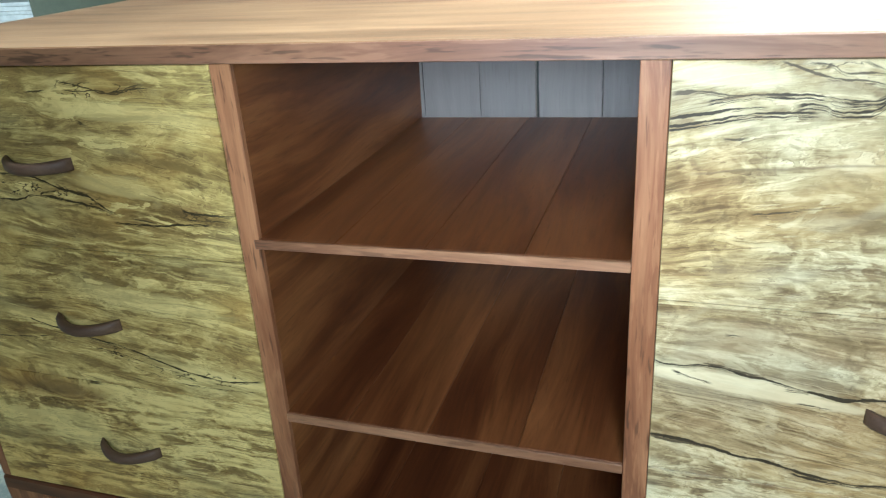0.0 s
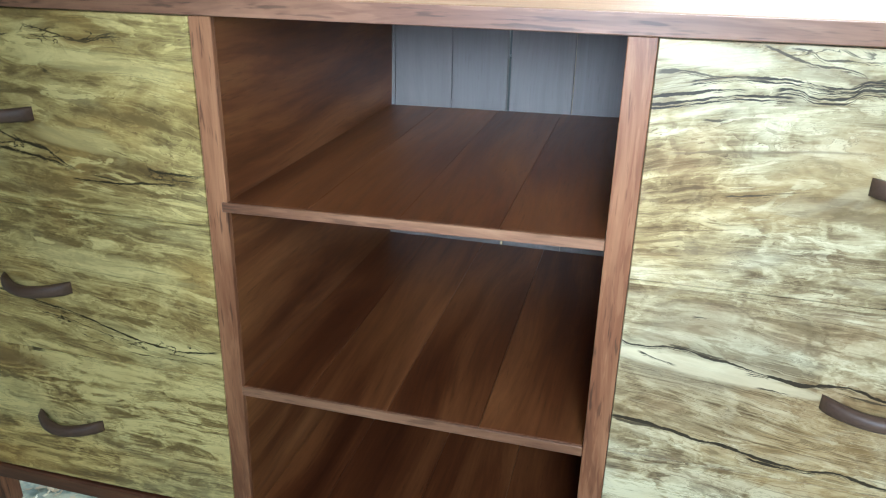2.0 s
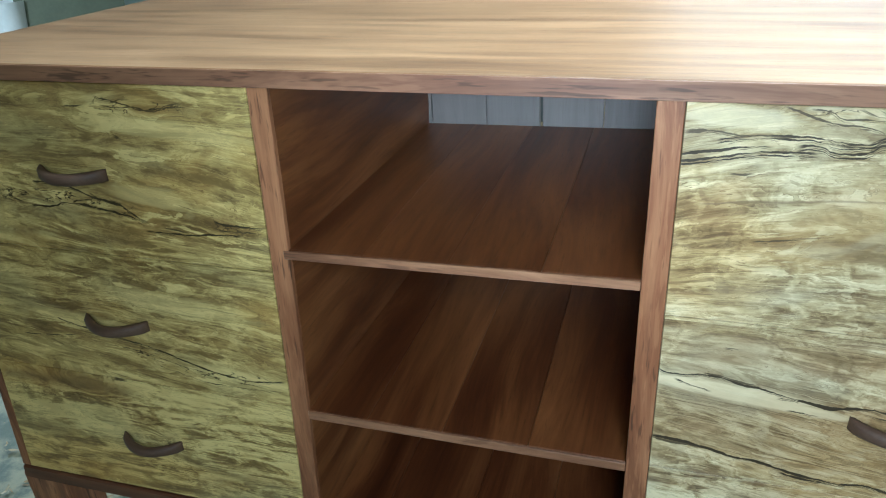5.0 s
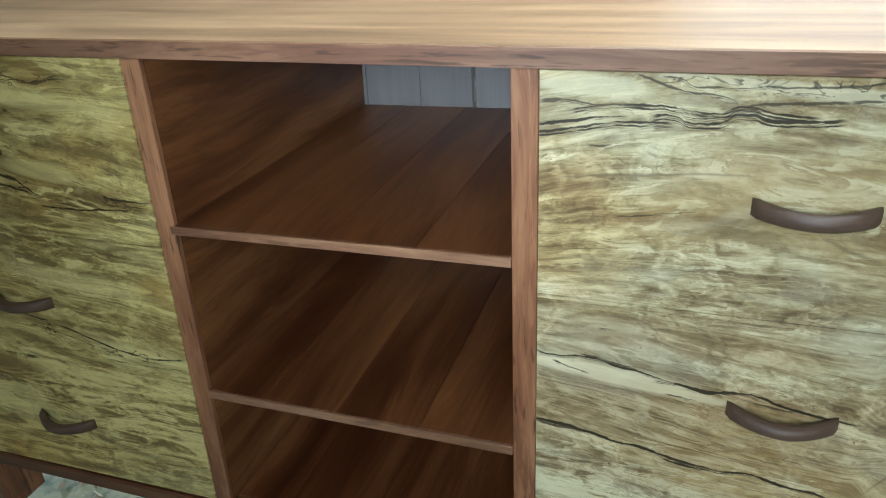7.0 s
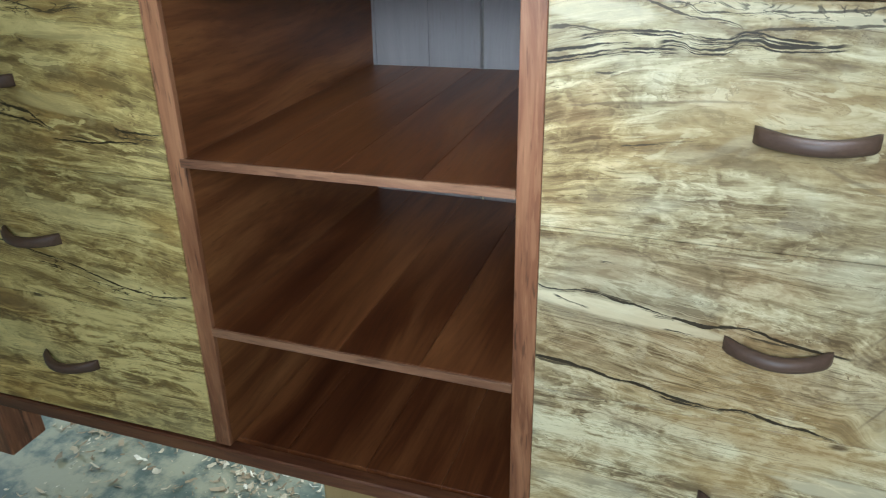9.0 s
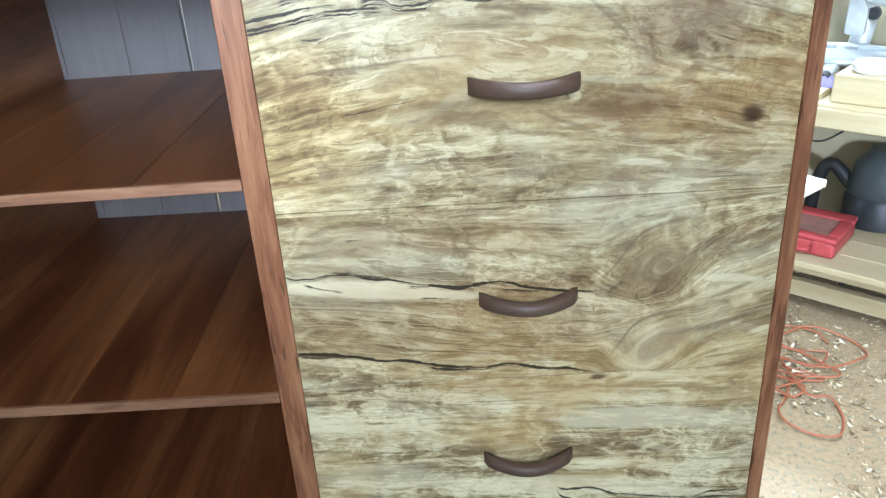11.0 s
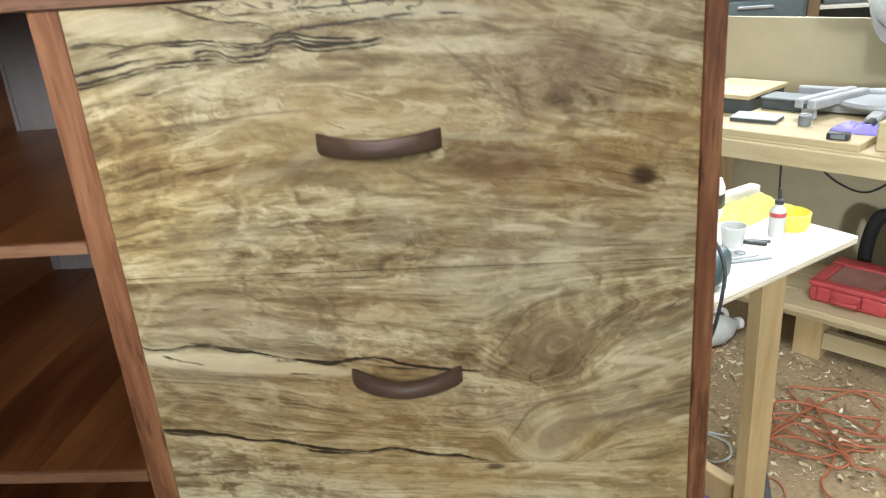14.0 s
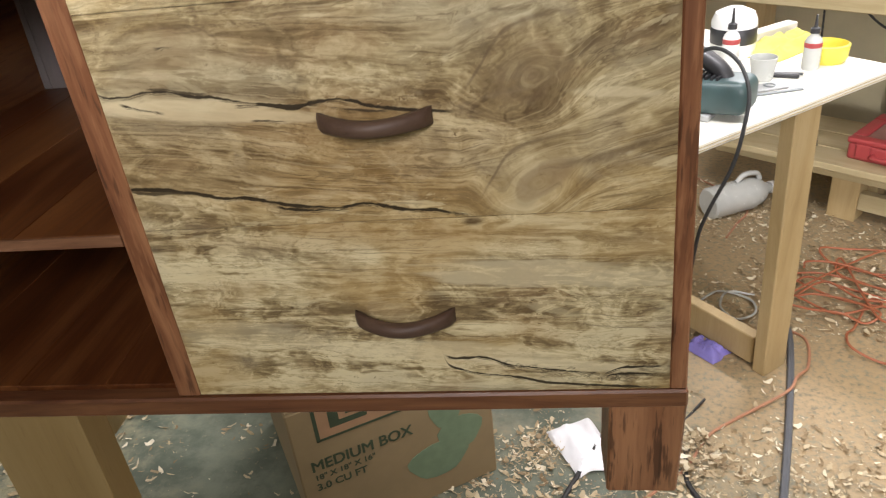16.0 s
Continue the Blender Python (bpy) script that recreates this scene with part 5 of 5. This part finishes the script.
# ---- far side of the garage ----
dp = thing("drill_press", "dark floor-standing drill press", "drill press", pose(-2.46, 5.0, 0, 0, 0, 8))
part("base", block(-0.22, 0.22, -0.28, 0.20, 0, 0.05, 0.02), dark_iron, dp)
part("column", lathe([(0.045, 0.05), (0.045, 2.0), (0, 2.0)], 18), grey_iron, dp, smooth=True)
part("table", lathe([(0, 1.13), (0.16, 1.13), (0.165, 1.15), (0.16, 1.165), (0, 1.165)], 24, centre=(0.0, -0.18)), dark_iron, dp, smooth=True)
part("table_arm", block(-0.05, 0.05, -0.15, 0.05, 1.05, 1.13, 0.015), dark_iron, dp)
part("head", block(-0.11, 0.13, -0.36, 0.18, 1.55, 1.90, 0.04, 2), dark_iron, dp, smooth=True)
part("chuck", lathe([(0, 1.33), (0.012, 1.33), (0.026, 1.40), (0.03, 1.48), (0.045, 1.50), (0.045, 1.56), (0, 1.56)], 16, centre=(0.0, -0.22)), cast_metal, dp, smooth=True)
part("feed_lever", tube([(-0.30, -0.24, 1.36), (0.0, -0.26, 1.40), (0.26, -0.24, 1.40)], 0.016, 8), black_plastic, dp, smooth=True)
part("depth_rod", tube([(0.10, -0.25, 1.18), (0.02, -0.22, 1.62)], 0.022, 8, per=1), grey_iron, dp, smooth=True)
bs = thing("band_saw", "dark grey band saw on a cabinet base", "band saw", pose(-0.50, 5.05, 0, 0, 0, 6))
part("stand", block(-0.25, 0.25, -0.2, 0.2, 0, 0.72, 0.02), dark_iron, bs)
part("column", block(-0.22, -0.02, -0.12, 0.14, 0.72, 1.75, 0.03, 2), dark_iron, bs, smooth=True)
part("upper_wheel_guard", moved(lathe([(0, -0.07), (0.21, -0.07), (0.225, 0), (0.21, 0.07), (0, 0.07)], 28), pose(0.04, 0, 1.66, 90, 0, 0)), dark_iron, bs, smooth=True)
part("lower_wheel_guard", moved(lathe([(0, -0.07), (0.21, -0.07), (0.225, 0), (0.21, 0.07), (0, 0.07)], 28), pose(0.04, 0, 0.93, 90, 0, 0)), dark_iron, bs, smooth=True)
part("table", block(-0.12, 0.30, -0.24, 0.20, 1.105, 1.135, 0.006), cast_metal, bs)
part("knob", moved(lathe([(0, 0), (0.045, 0), (0.05, 0.01), (0.045, 0.03), (0, 0.03)], 18), pose(0.24, -0.16, 1.21, 90, 0, 0)), grey_iron, bs, smooth=True)
for zz in (1.19, 1.32):
    part("sticker", block(0.06, 0.10, -0.1245, -0.1205, zz, zz + 0.06, 0.0), paper, bs, "white paper sticker")
part("blade_guide", block(0.05, 0.12, -0.12, -0.02, 1.2, 1.5, 0.01), dark_iron, bs)
mb = thing("open_carton", "open cardboard carton with a raised flap", "box", pose(0.12, 4.95, 0, 0, 0, -4))
part("stand_box", block(-0.32, 0.32, -0.25, 0.25, 0, 1.165, 0.01), cardboard, mb)
part("flap", sheared(block(-0.36, 0.36, -0.38, -0.25, 1.165, 1.170, 0.001), lambda c: Vector((c.x * (1.0 if c.y > -0.3 else 0.80), c.y, c.z + (-0.25 - c.y) * -0.3))), cardboard, mb)
part("flap", sheared(block(-0.34, 0.34, 0.20, 0.25, 1.165, 1.275, 0.001), lambda c: Vector((c.x + (c.z - 1.165) * -1.0, c.y, c.z))), cardboard, mb)
fr = thing("white_cabinet", "tall white cabinet with a dark handle", "cabinet", pose(0.12, 5.7, 0))
part("body", block(-0.17, 0.17, -0.2, 0.25, 0, 2.0, 0.01), white_metal, fr)
part("door", block(-0.168, 0.168, -0.222, -0.203, 0.05, 1.98, 0.006), white_metal, fr)
part("handle", block(-0.14, -0.115, -0.245, -0.2225, 1.36, 1.62, 0.004), grey_iron, fr)
rk = thing("timber_rack", "brown plywood rack with pale pine posts", "rack", pose(0.62, 5.0, 0, 0, 0, 3))
for px in (0.06, 1.0, 1.95):
    part("post", block(px, px + 0.085, -0.02, 0.03, 0, 2.1, 0.004), pine, rk)
part("side_board", block(-0.12, 0.055, -0.02, 0.5, 0, 2.1, 0.004), brown_ply, rk)
for zz in (0.7, 1.235, 1.75):
    part("rail", block(0.147, 0.998, -0.015, 0.02, zz, zz + 0.04, 0.003), pine_x, rk)
    part("rack_shelf", block(0.06, 2.03, 0.035, 0.5, zz + 0.005, zz + 0.025, 0.002), brown_ply, rk)
part("backing", block(0.06, 2.03, 0.50, 0.515, 0.3, 2.1, 0.002), brown_ply, rk)
bl = thing("tool_cabinet", "blue-grey steel tool cabinet with drawers", "cabinet", pose(2.42, 5.2, 0))
part("body", block(-0.36, 0.36, -0.2, 0.3, 0, 1.9, 0.01), blue_grey, bl)
for zz in (0.9, 1.06, 1.22, 1.38, 1.54):
    part("drawer", block(-0.33, 0.33, -0.222, -0.202, zz, zz + 0.14, 0.006), blue_grey, bl)
    part("drawer_pull", block(-0.12, 0.12, -0.24, -0.2225, zz + 0.09, zz + 0.11, 0.003), cast_metal, bl)
part("dial", moved(lathe([(0, 0), (0.05, 0), (0.05, 0.01), (0, 0.012)], 20), pose(-0.25, -0.223, 1.30, 90, 0, 0)), white_plastic, bl)
sh = thing("storage_shelf", "brown wooden storage shelf with boxes", "shelf", pose(3.35, 5.0, 0, 0, 0, -8))
for px in (-0.55, 0.45):
    part("post", block(px, px + 0.08, -0.02, 0.04, 0, 2.0, 0.004), brown_ply, sh)
for zz in (0.5, 0.95, 1.16, 1.6):
    part("board", block(-0.55, 0.53, -0.01, 0.45, zz, zz + 0.025, 0.003), white_top, sh)
part("backing", block(-0.55, 0.53, 0.455, 0.47, 0.0, 2.0, 0.002), dark_iron, sh)
for i, (xx, ww, hh, zz, mt) in enumerate(((-0.3, 0.25, 0.12, 0.976, grey_iron), (0.05, 0.3, 0.10, 0.976, blue_grey), (-0.2, 0.3, 0.2, 1.186, brown_ply), (0.2, 0.22, 0.16, 1.186, cardboard))):
    bx2 = thing("storage_box", "closed storage box on the wooden shelf", "box", pose(3.35, 5.0, 0, 0, 0, -8) @ pose(xx, 0.2, zz), "shelf boxes")
    part("body", block(-ww / 2, ww / 2, -0.12, 0.12, 0, hh, 0.006), mt, bx2)
    part("lid", block(-ww / 2 - 0.005, ww / 2 + 0.005, -0.125, 0.125, hh, hh + 0.012, 0.003), grey_iron, bx2)
ws = thing("stacked_boards", "upright stack of pale boards", "boards", pose(-1.35, 5.1, 0))
for i in range(3):
    part("board", block(-0.10 + 0.01 * i, 0.10, -0.06 + i * 0.045, -0.02 + i * 0.045, 0, 1.285 - 0.03 * i, 0.004), white_top, ws)
pn = thing("plywood_sheet", "olive painted plywood sheet leaning by the wall", "plywood", pose(-4.8, 5.0, 0, 0, 0, 30))
part("sheet", block(-0.45, 0.45, 0, 0.02, 0, 1.35, 0.003), plain("olive_paint", (0.12, 0.13, 0.085), 0.6), pn)
part("batten", block(-0.45, 0.45, -0.025, -0.0005, 1.20, 1.26, 0.003), white_top, pn)
bk = thing("plastic_bucket", "white plastic bucket on a dark stool", "bucket", pose(-5.25, 4.75, 0))
part("stool", block(-0.2, 0.2, -0.2, 0.2, 0, 0.62, 0.01), dark_iron, bk)
part("pail", lathe([(0, 0.62), (0.12, 0.62), (0.15, 0.9), (0.155, 0.91), (0.145, 0.91), (0.115, 0.64), (0, 0.63)], 24), white_plastic, bk, smooth=True)

side_table = thing("side_table", "plain dark table by the garage door", "table", pose(-5.85, 5.3, 0))
part("tabletop", block(-0.65, 0.60, -0.32, 0.36, 0.88, 0.905, 0.003), brown_ply, side_table)
for lx in (-0.60, 0.50):
    for ly in (-0.28, 0.28):
        part("leg", block(lx, lx + 0.06, ly, ly + 0.06, 0, 0.8798, 0.003), brown_ply, side_table)
panels = thing("panel_stack", "stack of white panels lying on a dark table", "panels", pose(-5.85, 5.3, 0.905))
for i, (dx2, dy2, th) in enumerate(((0.62, 0.0, 0.045), (0.60, 0.02, 0.050), (0.605, 0.01, 0.030), (0.48, 0.03, 0.040), (0.56, 0.02, 0.035))):
    z2 = (0.0, 0.046, 0.097, 0.128, 0.169)[i]
    part("panel", block(-0.60, dx2, -0.30 + dy2, 0.30, z2, z2 + th, 0.004), white_metal, panels)

sack = thing("dust_sack", "slumped grey-brown cloth dust sack", "sack", pose(-0.98, 5.0, 0))
bm = bmesh.new()
bmesh.ops.create_icosphere(bm, subdivisions=4, radius=0.5)
for v in bm.verts:
    k = 1 + 0.16 * noise.noise(v.co * 3.2) + 0.05 * noise.noise(v.co * 9.0)
    v.co = Vector((v.co.x * 0.52 * k, v.co.y * 0.40 * k, max(0.0, (v.co.z + 0.46) * 1.32 * k)))
part("cloth", bm, plain("grey_brown_cloth", (0.15, 0.14, 0.115), 0.85, bump=0.3), sack, smooth=True)
part("tie", lathe([(0.05, 1.20), (0.058, 1.21), (0.05, 1.225), (0.0, 1.23)], 14), dark_iron, sack, smooth=True)
